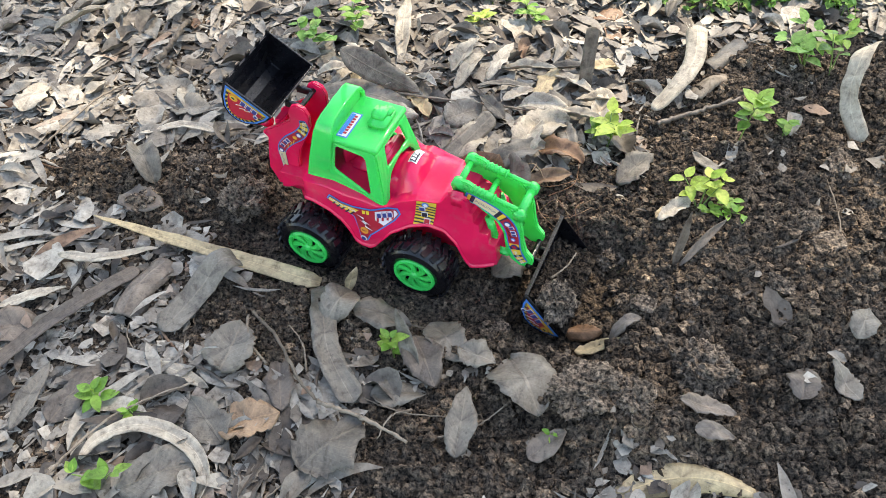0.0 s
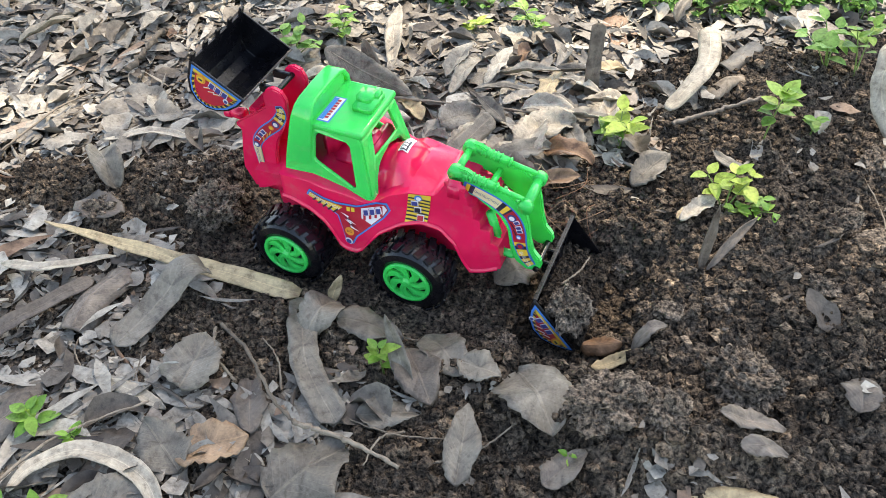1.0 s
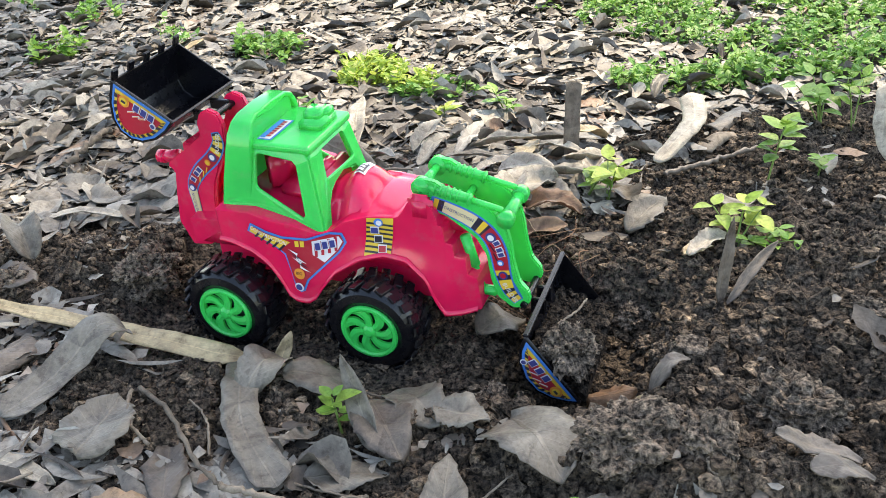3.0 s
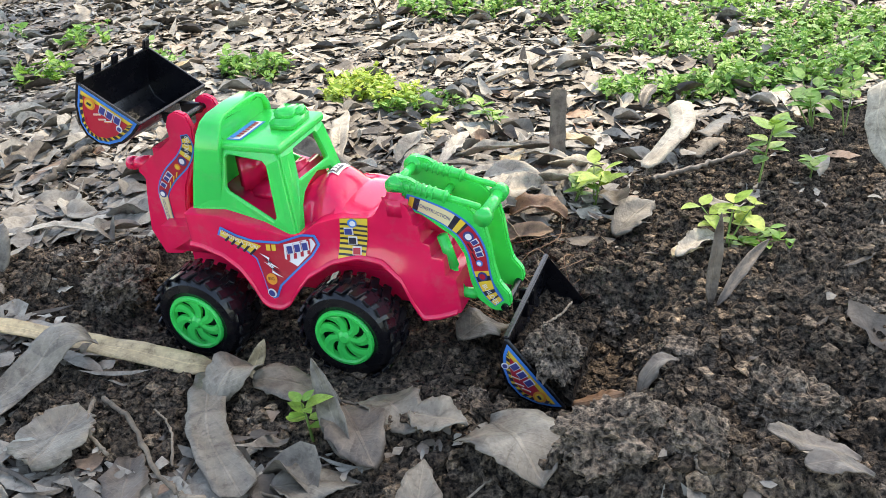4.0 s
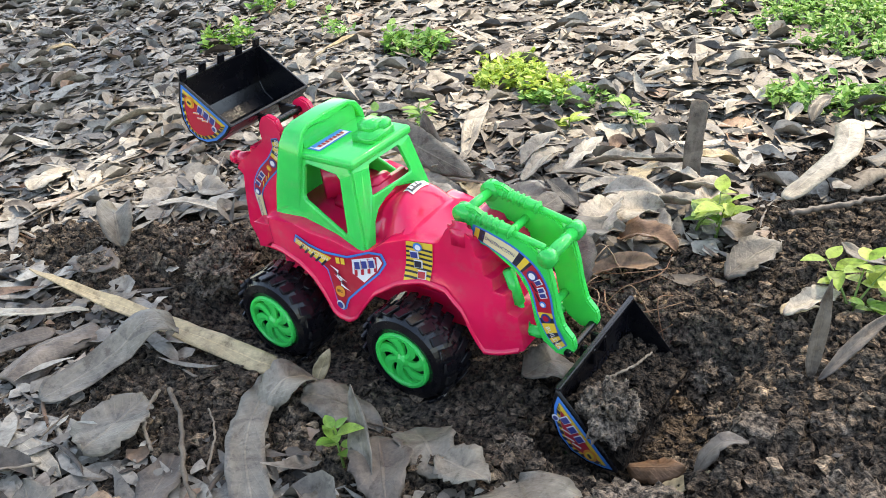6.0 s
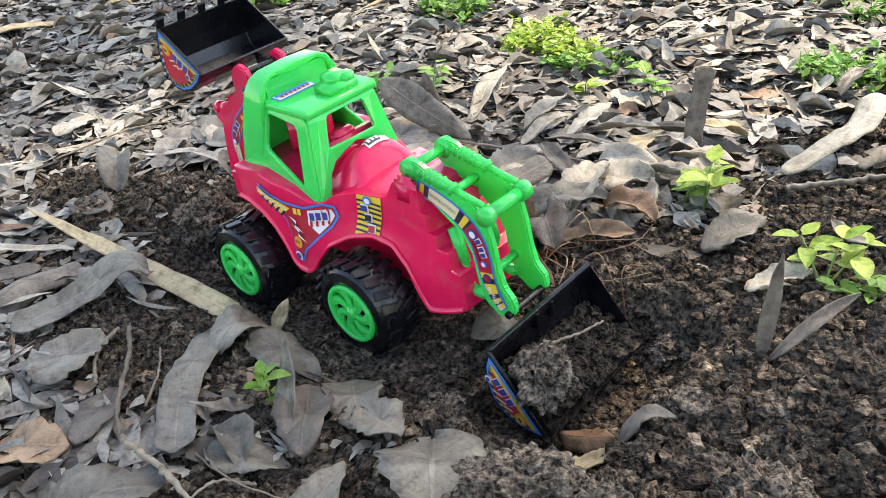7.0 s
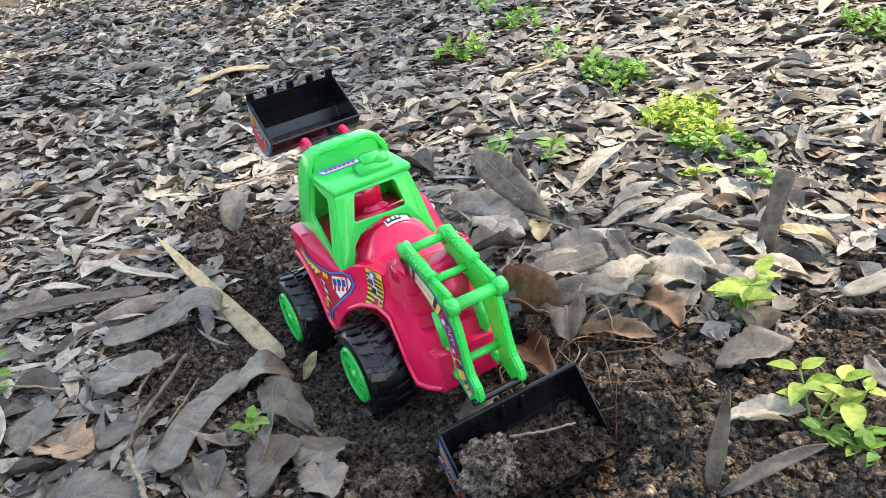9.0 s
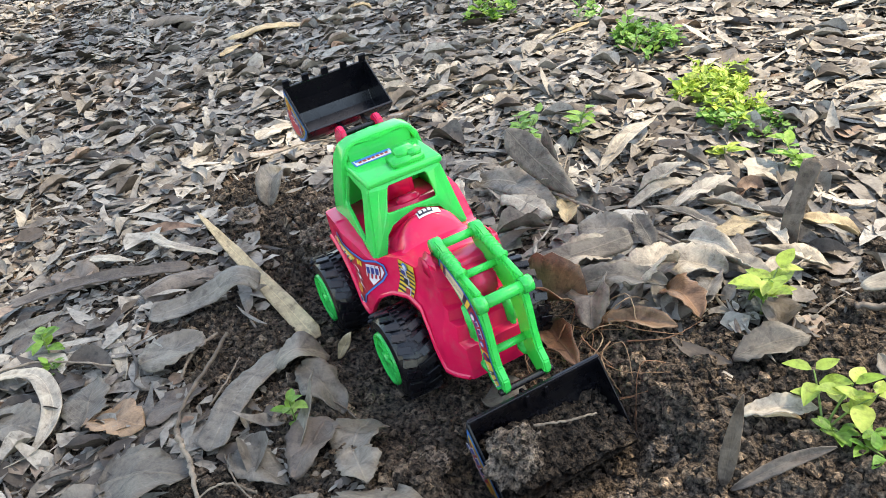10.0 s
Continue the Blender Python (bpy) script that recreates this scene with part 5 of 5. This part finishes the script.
laid_leaf("fallen_leaf", "grey folded leaf standing on the dark soil", "leaf", [(-0.292, 0.622, 0.002), (-0.304, 0.642, 0.018), (-0.322, 0.672, 0.026)], 0.026, GREY_LEAF, 0.45, 0.8, (0.5, -0.6, 0.7), seed=56)
laid_leaf("fallen_leaf", "slender pale leaf on the dark soil", "leaf", [(-0.330, 0.705, 0.010), (-0.285, 0.718, 0.014), (-0.240, 0.712, 0.010)], 0.011, PALE_LEAF, 0.6, 0.3, seed=57)
broad(-0.300, 0.598, 0.048, 0.032, -20, DARK_LEAF, "dark brown broad leaf on the soil mound", 0.006, 0.2, 58)
broad(-0.468, 0.776, 0.050, 0.034, 70, PALE_LEAF, "pale broad leaf lying on the litter", 0.012, 0.2, 59)
broad(-0.287, 0.755, 0.044, 0.036, 10, GREY_LEAF, "round grey leaf on the litter", 0.010, 0.2, 60)
laid_leaf("bark_strip", "reddish brown strip of bark on the far litter", "bark", [(-1.165, 1.040, 0.012), (-1.100, 1.075, 0.020), (-1.040, 1.106, 0.012)], 0.045, TWIG, 0.3, -0.3, seed=61, thick=0.002, group="bark strips")
laid_leaf("bark_strip", "tan strip of bark on the far litter", "bark", [(-0.860, 0.998, 0.012), (-0.815, 1.055, 0.022), (-0.770, 1.108, 0.014)], 0.032, TAN_LEAF, 0.35, -0.3, seed=62, thick=0.002, group="bark strips")
for k in range(46):
    x, y = rng.uniform(-0.16, 0.17), rng.uniform(0.72, 0.86)
    if k >= 26:
        x, y = rng.uniform(-0.9, 0.5), rng.uniform(0.86, 1.5)
    m = (PALE_LEAF, PALE_LEAF, GREY_LEAF, TAN_LEAF, LITTER)[rng.randint(5)]
    broad(x, y, rng.uniform(0.030, 0.070), rng.uniform(0.009, 0.020), rng.uniform(0, 360), m, {PALE_LEAF: "pale bleached dry leaf on the litter", GREY_LEAF: "dry grey leaf on the litter", TAN_LEAF: "tan dry leaf on the litter", LITTER: "dry curled leaf on the litter"}[m], 0.012, rng.uniform(0.2, 1.1), 100 + k, rng.uniform(0, 0.02), 0.18)


# crumpled leaves heaped behind the lifting arms
for x, y, z, L, W, a, mat, cup, up, sd, label in (
        (0.030, 0.628, 0.014, 0.050, 0.040, 20, BROWN_LEAF, 1.5, 0.010, 201, "brown leaf rolled up into a tube on the litter"),
        (0.050, 0.600, 0.010, 0.060, 0.022, -30, BROWN_LEAF, 0.8, 0.004, 202, "crumpled brown leaf beside the lifting arms"),
        (0.062, 0.662, 0.016, 0.075, 0.024, 28, GREY_LEAF, 0.5, 0.012, 203, "folded grey leaf with a pale sunlit edge"),
        (0.095, 0.715, 0.012, 0.060, 0.034, 12, PALE_LEAF, 0.4, 0.006, 204, "pale bleached leaf lying in the sun"),
        (0.078, 0.690, 0.016, 0.050, 0.030, 70, PALE_LEAF, 0.7, 0.012, 205, "pale curled leaf on the heap"),
        (0.100, 0.745, 0.012, 0.060, 0.018, -20, PALE_LEAF, 0.5, 0.010, 206, "slender pale leaf on the litter"),
        (0.060, 0.632, 0.012, 0.040, 0.030, -60, DARK_LEAF, 0.6, 0.016, 207, "dark broken leaf on the heap"),
        (0.093, 0.640, 0.008, 0.055, 0.016, 15, BROWN_LEAF, 0.9, 0.004, 208, "narrow brown leaf on the soil"),
        (0.112, 0.672, 0.010, 0.050, 0.026, -35, BROWN_LEAF, 0.6, 0.008, 209, "brown broken leaf on the litter"),
        (0.018, 0.690, 0.014, 0.056, 0.030, 50, PALE_LEAF, 0.5, 0.004, 210, "pale leaf lying under the grey plank of bark"),
        (0.120, 0.700, 0.008, 0.044, 0.020, 100, GREY_LEAF, 0.5, 0.004, 211, "dry grey leaf on the litter"),
        (0.184, 0.650, 0.008, 0.050, 0.024, 40, GREY_LEAF, 0.2, 0.004, 212, "dry grey leaf lying beside a seedling"),
        (0.212, 0.588, 0.008, 0.044, 0.014, 35, PALE_LEAF, 0.5, 0.008, 213, "pale folded leaf beside a seedling"),
        (0.012, 0.735, 0.014, 0.046, 0.036, 30, GREY_LEAF, 0.25, 0.004, 214, "round grey leaf on the litter behind the toy"),
        (-0.070, 0.735, 0.016, 0.070, 0.024, -15, PALE_LEAF, -0.3, 0.006, 215, "thick pale broken leaf behind the cab"),
        (0.117, 0.474, 0.010, 0.032, 0.016, -12, BROWN_LEAF, -0.8, 0.004, 216, "brown curled leaf at the lip of the bucket")):
    c, q = math.cos(radians(a)) * L / 2, math.sin(radians(a)) * L / 2
    laid_leaf("fallen_leaf", label, "leaf", [(x - c, y - q, z), (x, y, z + up), (x + c, y + q, z + up * 0.4)], W, mat, 0.4, cup, (0.2 * math.sin(sd), -0.35, 1), 0.14, 0.09, sd)


def twig(points, r0, r1, label, mat=TWIG, seed=1):
    r = np.random.RandomState(seed)
    line = spline([(x, y, ground_at(x, y) + z) for x, y, z in points], 26)
    verts, faces, n = [], [], 8
    for i, p in enumerate(line):
        d = (line[min(i + 1, 26)] - line[max(i - 1, 0)]).normalized()
        s = d.cross(Vector((0, 0, 1))).normalized()
        q = s.cross(d)
        rad = 0.68 * (r0 + (r1 - r0) * i / 26) * (1 + 0.18 * r.uniform(-1, 1) + (0.3 if i % 9 == 4 else 0))
        j = Vector(r.uniform(-1, 1, 3)) * r0 * 0.35
        verts += [p + j + s * (rad * math.cos(2 * math.pi * k / n)) + q * (rad * math.sin(2 * math.pi * k / n)) for k in range(n)]
    for i in range(26):
        for k in range(n):
            a, b = i * n + k, i * n + (k + 1) % n
            faces.append((a, b, b + n, a + n))
    faces.append(tuple(range(n))[::-1])
    faces.append(tuple(26 * n + k for k in range(n)))
    o = line[13]
    ob = new("twig", mesh_of("twig", [v - o for v in verts], faces, mat, True))
    ob.location = o
    return tagged(ob, label, "twig", "twigs")


twig([(-0.100, 0.772, 0.020), (-0.058, 0.766, 0.020), (0.012, 0.750, 0.022), (0.100, 0.742, 0.012)], 0.0022, 0.0014, "long thin brown twig lying behind the toy", seed=1)
twig([(-0.058, 0.768, 0.020), (-0.070, 0.800, 0.030), (-0.088, 0.835, 0.026)], 0.0018, 0.0010, "thin brown side twig on the litter", seed=2)
twig([(-0.175, 0.474, 0.014), (-0.148, 0.440, 0.018), (-0.125, 0.400, 0.018), (-0.108, 0.380, 0.016)], 0.0022, 0.0018, "dry grey twig on the litter", seed=3)
twig([(-0.108, 0.380, 0.016), (-0.072, 0.366, 0.018), (-0.036, 0.346, 0.014)], 0.0028, 0.0020, "thick dry twig on the litter", seed=4)
twig([(-0.178, 0.468, 0.016), (-0.172, 0.440, 0.018), (-0.155, 0.418, 0.014)], 0.0019, 0.0014, "short pale twig on the litter", seed=5)
twig([(-0.320, 0.300, 0.010), (-0.270, 0.360, 0.016), (-0.210, 0.398, 0.012)], 0.0016, 0.0012, "thin grey stalk on the litter", seed=6)
twig([(0.215, 0.715, 0.006), (0.260, 0.735, 0.010), (0.310, 0.752, 0.006)], 0.0036, 0.0028, "dark thick stick on the soil", DARK_LEAF, 7)
twig([(-0.345, 0.840, 0.014), (-0.325, 0.880, 0.020), (-0.320, 0.915, 0.014)], 0.0055, 0.0040, "short thick grey stick on the litter", seed=8)
twig([(0.330, 0.510, 0.004), (0.360, 0.560, 0.008), (0.372, 0.640, 0.004)], 0.0012, 0.0009, "thin dark stalk on the soil", seed=9)
twig([(-0.43, 0.70, 0.012), (-0.395, 0.765, 0.014), (-0.37, 0.80, 0.012)], 0.0016, 0.0012, "thin dry stalk on the litter", seed=10)
tw = [TOY @ Vector(p) for p in ((0.1655, -0.010, -0.0105), (0.1740, 0.008, -0.0115), (0.1770, 0.030, -0.0155))]
twig([(p.x, p.y, p.z - ground_at(p.x, p.y)) for p in tw], 0.0013, 0.0010, "pale thin twig lying on the earth in the bucket", seed=11)
for k in range(26):
    x, y, a, L = rng.uniform(-0.5, 0.35), rng.uniform(0.74, 1.3), rng.uniform(0, 6.28), rng.uniform(0.03, 0.09)
    if k > 14:
        x, y = rng.uniform(-0.30, 0.05), rng.uniform(0.30, 0.47)
    twig([(x, y, 0.005), (x + L / 2 * math.cos(a), y + L / 2 * math.sin(a), 0.008), (x + L * math.cos(a + 0.2), y + L * math.sin(a + 0.2), 0.005)], rng.uniform(0.0008, 0.0018), 0.0007, "thin dry twig on the litter", seed=30 + k)


for k in range(34):
    x, y, a, L = rng.normal(0.058, 0.026), rng.normal(0.610, 0.024), rng.uniform(0, 6.28), rng.uniform(0.025, 0.060)
    twig([(x, y, 0.006), (x + L / 2 * math.cos(a), y + L / 2 * math.sin(a), rng.uniform(0.010, 0.026)), (x + L * math.cos(a + 0.5), y + L * math.sin(a + 0.5), 0.006)], rng.uniform(0.0005, 0.0010), 0.0004, "reddish brown straw heaped beside the lifting arms", STRAW, 70 + k)


# ---- stones ----
def pebble(x, y, rx, ry, rz, turn, seed, label):
    """A flat stone with worn corners."""
    off = Vector((seed * 3.1, seed * 1.7, seed))
    pts = []
    for p in ICO5:
        q = Vector(p)
        e = max(abs(q.x), abs(q.y), abs(q.z)) ** -0.55 * (1 + 0.22 * noise.noise(q * 1.3 + off) + 0.10 * noise.noise(q * 4 + off) + 0.04 * noise.noise(q * 13 + off))
        pts.append((q.x * e * rx, q.y * e * ry, q.z * e * rz))
    ob = new("stone", mesh_of("stone", pts, ICO5F, STONE))
    ob.matrix_world = pose(x, y, ground_at(x, y) + rz * 0.1, 6, -5, turn)
    return tagged(ob, label, "stone", "stones")


pebble(0.170, 0.487, 0.011, 0.008, 0.005, -30, 1, "small flat grey stone on dug soil")
pebble(0.212, 0.495, 0.012, 0.008, 0.005, 10, 2, "small flat grey stone on dug soil")
pebble(0.345, 0.545, 0.016, 0.012, 0.008, 15, 3, "squarish grey stone on dark soil")
pebble(0.325, 0.430, 0.010, 0.007, 0.005, 40, 4, "small grey stone on dark soil")


# ---- seedlings ----
def leaf_part(parent, base, way, up, length, width, mat, cup=0.25, droop=0.15):
    """One ovate leaf from its base, along way."""
    d = Vector(way).normalized()
    s = d.cross(Vector(up)).normalized()
    n = s.cross(d)
    bm = bmesh.new()
    rows = []
    for i in range(7):
        u = i / 6
        w = (math.sin(math.pi * u ** 0.75) ** 0.75 if 0 < u < 1 else 0.05) * width / 2
        c = Vector(base) + d * (u * length) - n * (droop * length * u * u)
        rows.append([bm.verts.new(c + s * (v * w) + n * (cup * w * abs(v))) for v in (-1, -0.5, 0, 0.5, 1)])
    for a, b in zip(rows, rows[1:]):
        for i in range(4):
            bm.faces.new((a[i], a[i + 1], b[i + 1], b[i]))
    return part("leaf", bm, mat, parent, "", True)


def seedling(x, y, tall, size, leaves, mat, label, seed, spread=0.0, z=None):
    r = np.random.RandomState(seed)
    z0 = ground_at(x, y) if z is None else z
    plant = thing("seedling", label, "plant", pose(x, y, z0), "seedlings")
    stems = max(1, int(spread * 100))
    n = 0
    for k in range(stems):
        a = r.uniform(0, 6.28)
        lean = Vector((math.cos(a), math.sin(a), 0)) * (spread * r.uniform(0.3, 1.0) if stems > 1 else 0.15 * tall)
        h = tall * r.uniform(0.7, 1.05)
        pts = [Vector((0, 0, -0.003)), lean * 0.35 + Vector((0, 0, h * 0.55)), lean + Vector((0, 0, h))]
        stem = bmesh.new()
        ring = []
        for i in range(7):
            t = i / 6
            c = pts[0] * (1 - t) ** 2 + pts[1] * 2 * t * (1 - t) + pts[2] * t * t
            ring.append([stem.verts.new(c + Vector((math.cos(q), math.sin(q), 0)) * 0.0008 * (1.3 - t * 0.6)) for q in (0, 1.57, 3.14, 4.71)])
        for p, q in zip(ring, ring[1:]):
            for i in range(4):
                stem.faces.new((p[i], p[(i + 1) % 4], q[(i + 1) % 4], q[i]))
        part("stem", stem, STEM, plant, "", True)
        per = max(3, leaves // stems)
        for j in range(per):
            t = 1 - 0.62 * (j // 2) / max(1, per / 2)
            c = pts[0] * (1 - t) ** 2 + pts[1] * 2 * t * (1 - t) + pts[2] * t * t
            b = a + j * 2.0 + (math.pi if j % 2 else 0) + r.normal(0, 0.7)
            way = Vector((math.cos(b), math.sin(b), r.uniform(-0.15, 0.75)))
            L = size * r.uniform(0.75, 1.15) * (1.0 if j > 1 else 0.8)
            leaf_part(plant, c + way * 0.0012, way, (0, 0, 1), L, L * r.uniform(0.55, 0.72), mat, r.uniform(0.05, 0.4), r.uniform(0.0, 0.3))
            n += 1
    return plant


seedling(-0.050, 0.434, 0.026, 0.0140, 9, GREEN_LEAF, "small bright green seedling among grey leaves", 1)
seedling(-0.281, 0.380, 0.034, 0.0165, 8, GREEN_LEAF, "green seedling with round leaves in the litter", 2)
seedling(-0.252, 0.370, 0.016, 0.0100, 10, GREEN_LEAF, "small creeping green seedling in the litter", 3)
seedling(-0.266, 0.316, 0.024, 0.0150, 10, GREEN_LEAF, "bright green seedling beside a curled leaf", 4, 0.022)
seedling(0.161, 0.690, 0.042, 0.0225, 13, LIME_LEAF, "bushy yellow-green seedling with pointed leaves", 5, 0.022)
seedling(0.146, 0.704, 0.026, 0.0170, 10, GREEN_LEAF, "green seedling beside a bushier one", 6, 0.020)
seedling(0.236, 0.594, 0.032, 0.0185, 18, LIME_LEAF, "bushy yellow-green seedling in dark soil", 7, 0.030)
seedling(0.252, 0.596, 0.016, 0.0120, 24, GREEN_LEAF, "low green seedling in dark soil", 8, 0.030)
seedling(0.297, 0.692, 0.066, 0.0190, 14, GREEN_LEAF, "tall thin green seedling in dark soil", 9)
seedling(0.345, 0.702, 0.032, 0.0140, 9, GREEN_LEAF, "small green seedling in dark soil", 10)
seedling(0.405, 0.830, 0.050, 0.0240, 22, WEED_LEAF, "broad pale green weed in dark soil", 11, 0.040)
seedling(0.430, 0.815, 0.060, 0.0190, 14, GREEN_LEAF, "tall green weed in dark soil", 12, 0.022)
seedling(0.034, 0.925, 0.026, 0.0190, 9, LIME_LEAF, "small yellow-green seedling on the litter", 13)
seedling(0.104, 0.930, 0.034, 0.0190, 12, GREEN_LEAF, "small green seedling on the litter", 14, 0.020)
seedling(-0.170, 0.875, 0.044, 0.0170, 26, WEED_LEAF, "feathery pale green weed on the litter", 15, 0.040)
seedling(-0.122, 0.905, 0.040, 0.0180, 14, GREEN_LEAF, "green weed on the litter behind the cab", 16, 0.024)
seedling(0.075, 0.352, 0.012, 0.0070, 6, GREEN_LEAF, "tiny green sprout in the soil", 19)


# ---- patches of weeds ----
def weeds(name, label, cx, cy, rx, ry, count, tall, size, mat, turn=0.0, seed=1):
    """A low patch of weeds: stalks, each with a few small leaves."""
    r = np.random.RandomState(seed)
    verts, faces, n = [], [], 0
    c0, s0 = math.cos(radians(turn)), math.sin(radians(turn))
    for _ in range(count):
        q, a = math.sqrt(r.rand()), r.uniform(0, 6.28)
        u, v = q * math.cos(a) * rx, q * math.sin(a) * ry
        x, y = cx + u * c0 - v * s0, cy + u * s0 + v * c0
        if vnoise(x, y, 16, seed * 3.1) < -0.25:
            continue
        z = ground_at(x, y)
        h = tall * r.uniform(0.35, 1.0)
        lx, ly = r.normal(0, 0.35) * h, r.normal(0, 0.35) * h
        st = np.array([[-0.0005, 0, 0], [0.0005, 0, 0], [0.0004, 0, 1], [-0.0004, 0, 1]])
        st = st * np.array([1, 1, h]) + np.outer(st[:, 2], [lx, ly, 0])
        verts.append(st + np.array([x, y, z]))
        faces.append([n, n + 1, n + 2, n + 3])
        n += 4
        for k in range(r.randint(4, 8)):
            t = r.uniform(0.35, 1.0)
            L = size * r.uniform(0.6, 1.2)
            g, f = leaf_grid(L, L * r.uniform(0.5, 0.75), 4, 3, 0, r.uniform(0, 0.5), r.uniform(-0.1, 0.15), 0, 0.02, 0.7, 0, r)
            g = turned(g, pose(x + lx * t, y + ly * t, z + h * t, r.normal(0, 18), r.uniform(-45, 20), r.uniform(0, 360)))
            verts.append(g)
            faces += (f + n).tolist()
            n += len(g)
    ob = new(name, mesh_of(name, np.concatenate(verts).tolist(), faces, mat))
    return tagged(ob, label, "weeds", "patches of weeds", "stuff")


weeds("weed_patch", "low bright yellow-green weeds on the litter", -0.080, 1.100, 0.150, 0.040, 340, 0.030, 0.011, LIME_LEAF, -42, 1)
weeds("weed_patch", "low yellow-green weeds on the litter", -0.185, 1.190, 0.050, 0.035, 60, 0.036, 0.013, WEED_LEAF, 0, 2)
weeds("weed_patch", "thin pale green weeds on the litter", 0.020, 0.995, 0.055, 0.025, 60, 0.024, 0.010, WEED_LEAF, -20, 3)
weeds("weed_patch", "low pale green weeds on the litter", -0.310, 1.300, 0.055, 0.040, 50, 0.035, 0.012, WEED_LEAF, 0, 4)
weeds("weed_patch", "low green weeds on the far litter", -0.505, 1.260, 0.040, 0.040, 26, 0.036, 0.014, GREEN_LEAF, 0, 5)
weeds("weed_patch", "low green weeds on the far litter", -0.500, 1.440, 0.045, 0.040, 24, 0.040, 0.014, WEED_LEAF, 0, 6)
weeds("weed_patch", "low green weeds on the far litter", -0.650, 1.560, 0.050, 0.050, 24, 0.036, 0.015, WEED_LEAF, 0, 7)
weeds("weed_field", "dense field of low bright green weeds", 0.530, 1.165, 0.300, 0.150, 1300, 0.034, 0.0098, WEED_LEAF, -25, 8)
weeds("weed_field", "dense low green weeds at the edge of the soil", 0.360, 0.985, 0.140, 0.045, 300, 0.030, 0.0110, WEED_LEAF, 2, 9)
weeds("weed_field", "low pale green weeds behind the soil", 0.600, 0.960, 0.140, 0.070, 240, 0.038, 0.0115, WEED_LEAF, 5, 10)
weeds("weed_field", "thin field of low green weeds", 0.360, 1.420, 0.230, 0.120, 420, 0.032, 0.0105, WEED_LEAF, 0, 11)
weeds("weed_patch", "thin green weeds on the litter", 0.100, 1.500, 0.090, 0.060, 70, 0.040, 0.014, WEED_LEAF, 0, 12)

# ---- an unseen tree, added so that its shade falls on the near ground ----
def tube(points, r0, r1, n=10):
    line = spline(points, 24)
    verts, faces = [], []
    for i, p in enumerate(line):
        d = (line[min(i + 1, 24)] - line[max(i - 1, 0)]).normalized()
        s = d.cross(Vector((0.3, 0.9, 0.2))).normalized()
        q = s.cross(d)
        rad = r0 + (r1 - r0) * i / 24
        verts += [p + s * (rad * math.cos(2 * math.pi * k / n)) + q * (rad * math.sin(2 * math.pi * k / n)) for k in range(n)]
    for i in range(24):
        for k in range(n):
            a, b = i * n + k, i * n + (k + 1) % n
            faces.append((a, b, b + n, a + n))
    return verts, faces


tree = thing("tree", "unseen tall grey-barked tree with drooping narrow green leaves, added for its shade", "tree", pose(1.99, 1.89, 0.0))
tv, tf = [], []


def limb(points, r0, r1):
    v, f = tube(points, r0, r1)
    tf.extend([tuple(i + len(tv) for i in q) for q in f])
    tv.extend(v)


limb([(0, 0, -0.1), (-0.05, 0.05, 1.4), (-0.02, 0.1, 2.8), (0.1, 0.1, 4.6)], 0.13, 0.04)
tips = []
trng = np.random.RandomState(77)
for k, (h, ex, ey, ez) in enumerate(((1.9, -1.35, 0.10, 3.05), (2.2, -1.15, 0.55, 3.25), (2.1, -0.95, -0.35, 3.0), (2.5, -1.70, 0.30, 3.3), (2.4, -0.6, 0.2, 3.4), (2.6, 0.8, 0.3, 3.9), (3.0, 0.2, -0.8, 4.2), (3.0, 0.4, 0.9, 4.3))):
    limb([(-0.03, 0.07, h), (ex * 0.45, ey * 0.45, h + (ez - h) * 0.7), (ex, ey, ez)], 0.035, 0.008)
    for j in range(5):
        a, t = trng.uniform(0, 6.28), trng.uniform(0.45, 1.0)
        p = Vector((-0.03, 0.07, h)).lerp(Vector((ex, ey, ez)), t)
        q = p + Vector((math.cos(a) * 0.34, math.sin(a) * 0.34, trng.uniform(-0.1, 0.2)))
        limb([p, p.lerp(q, 0.5) + Vector((0, 0, 0.06)), q], 0.008, 0.003)
        tips += [p, p.lerp(q, 0.5), q]
trunk = new("trunk", mesh_of("trunk", tv, tf, TWIG, True))
trunk.parent = tree
lv, lf, ln = [], [], 0
for p in tips:
    for _ in range(28):
        o = p + Vector(trng.normal(0, 0.10, 3))
        g, f = leaf_grid(trng.uniform(0.07, 0.13), trng.uniform(0.014, 0.024), 5, 3, trng.normal(0, 0.4), 0.1, 0.0, trng.normal(0, 0.5), 0.02, 0.6, 0, trng)
        g = turned(g, pose(o.x, o.y, o.z, trng.uniform(0, 360), trng.uniform(15, 85), trng.uniform(0, 360)))
        lv.append(g)
        lf += (f + ln).tolist()
        ln += len(g)
crown = new("crown", mesh_of("crown", np.concatenate(lv).tolist(), lf, GREEN_LEAF))
crown.parent = tree
# a second unseen tree, added to shade the ground on the left
copy_thing(tree, pose(-0.42, 3.10, 0.0, 0, 0, 160))
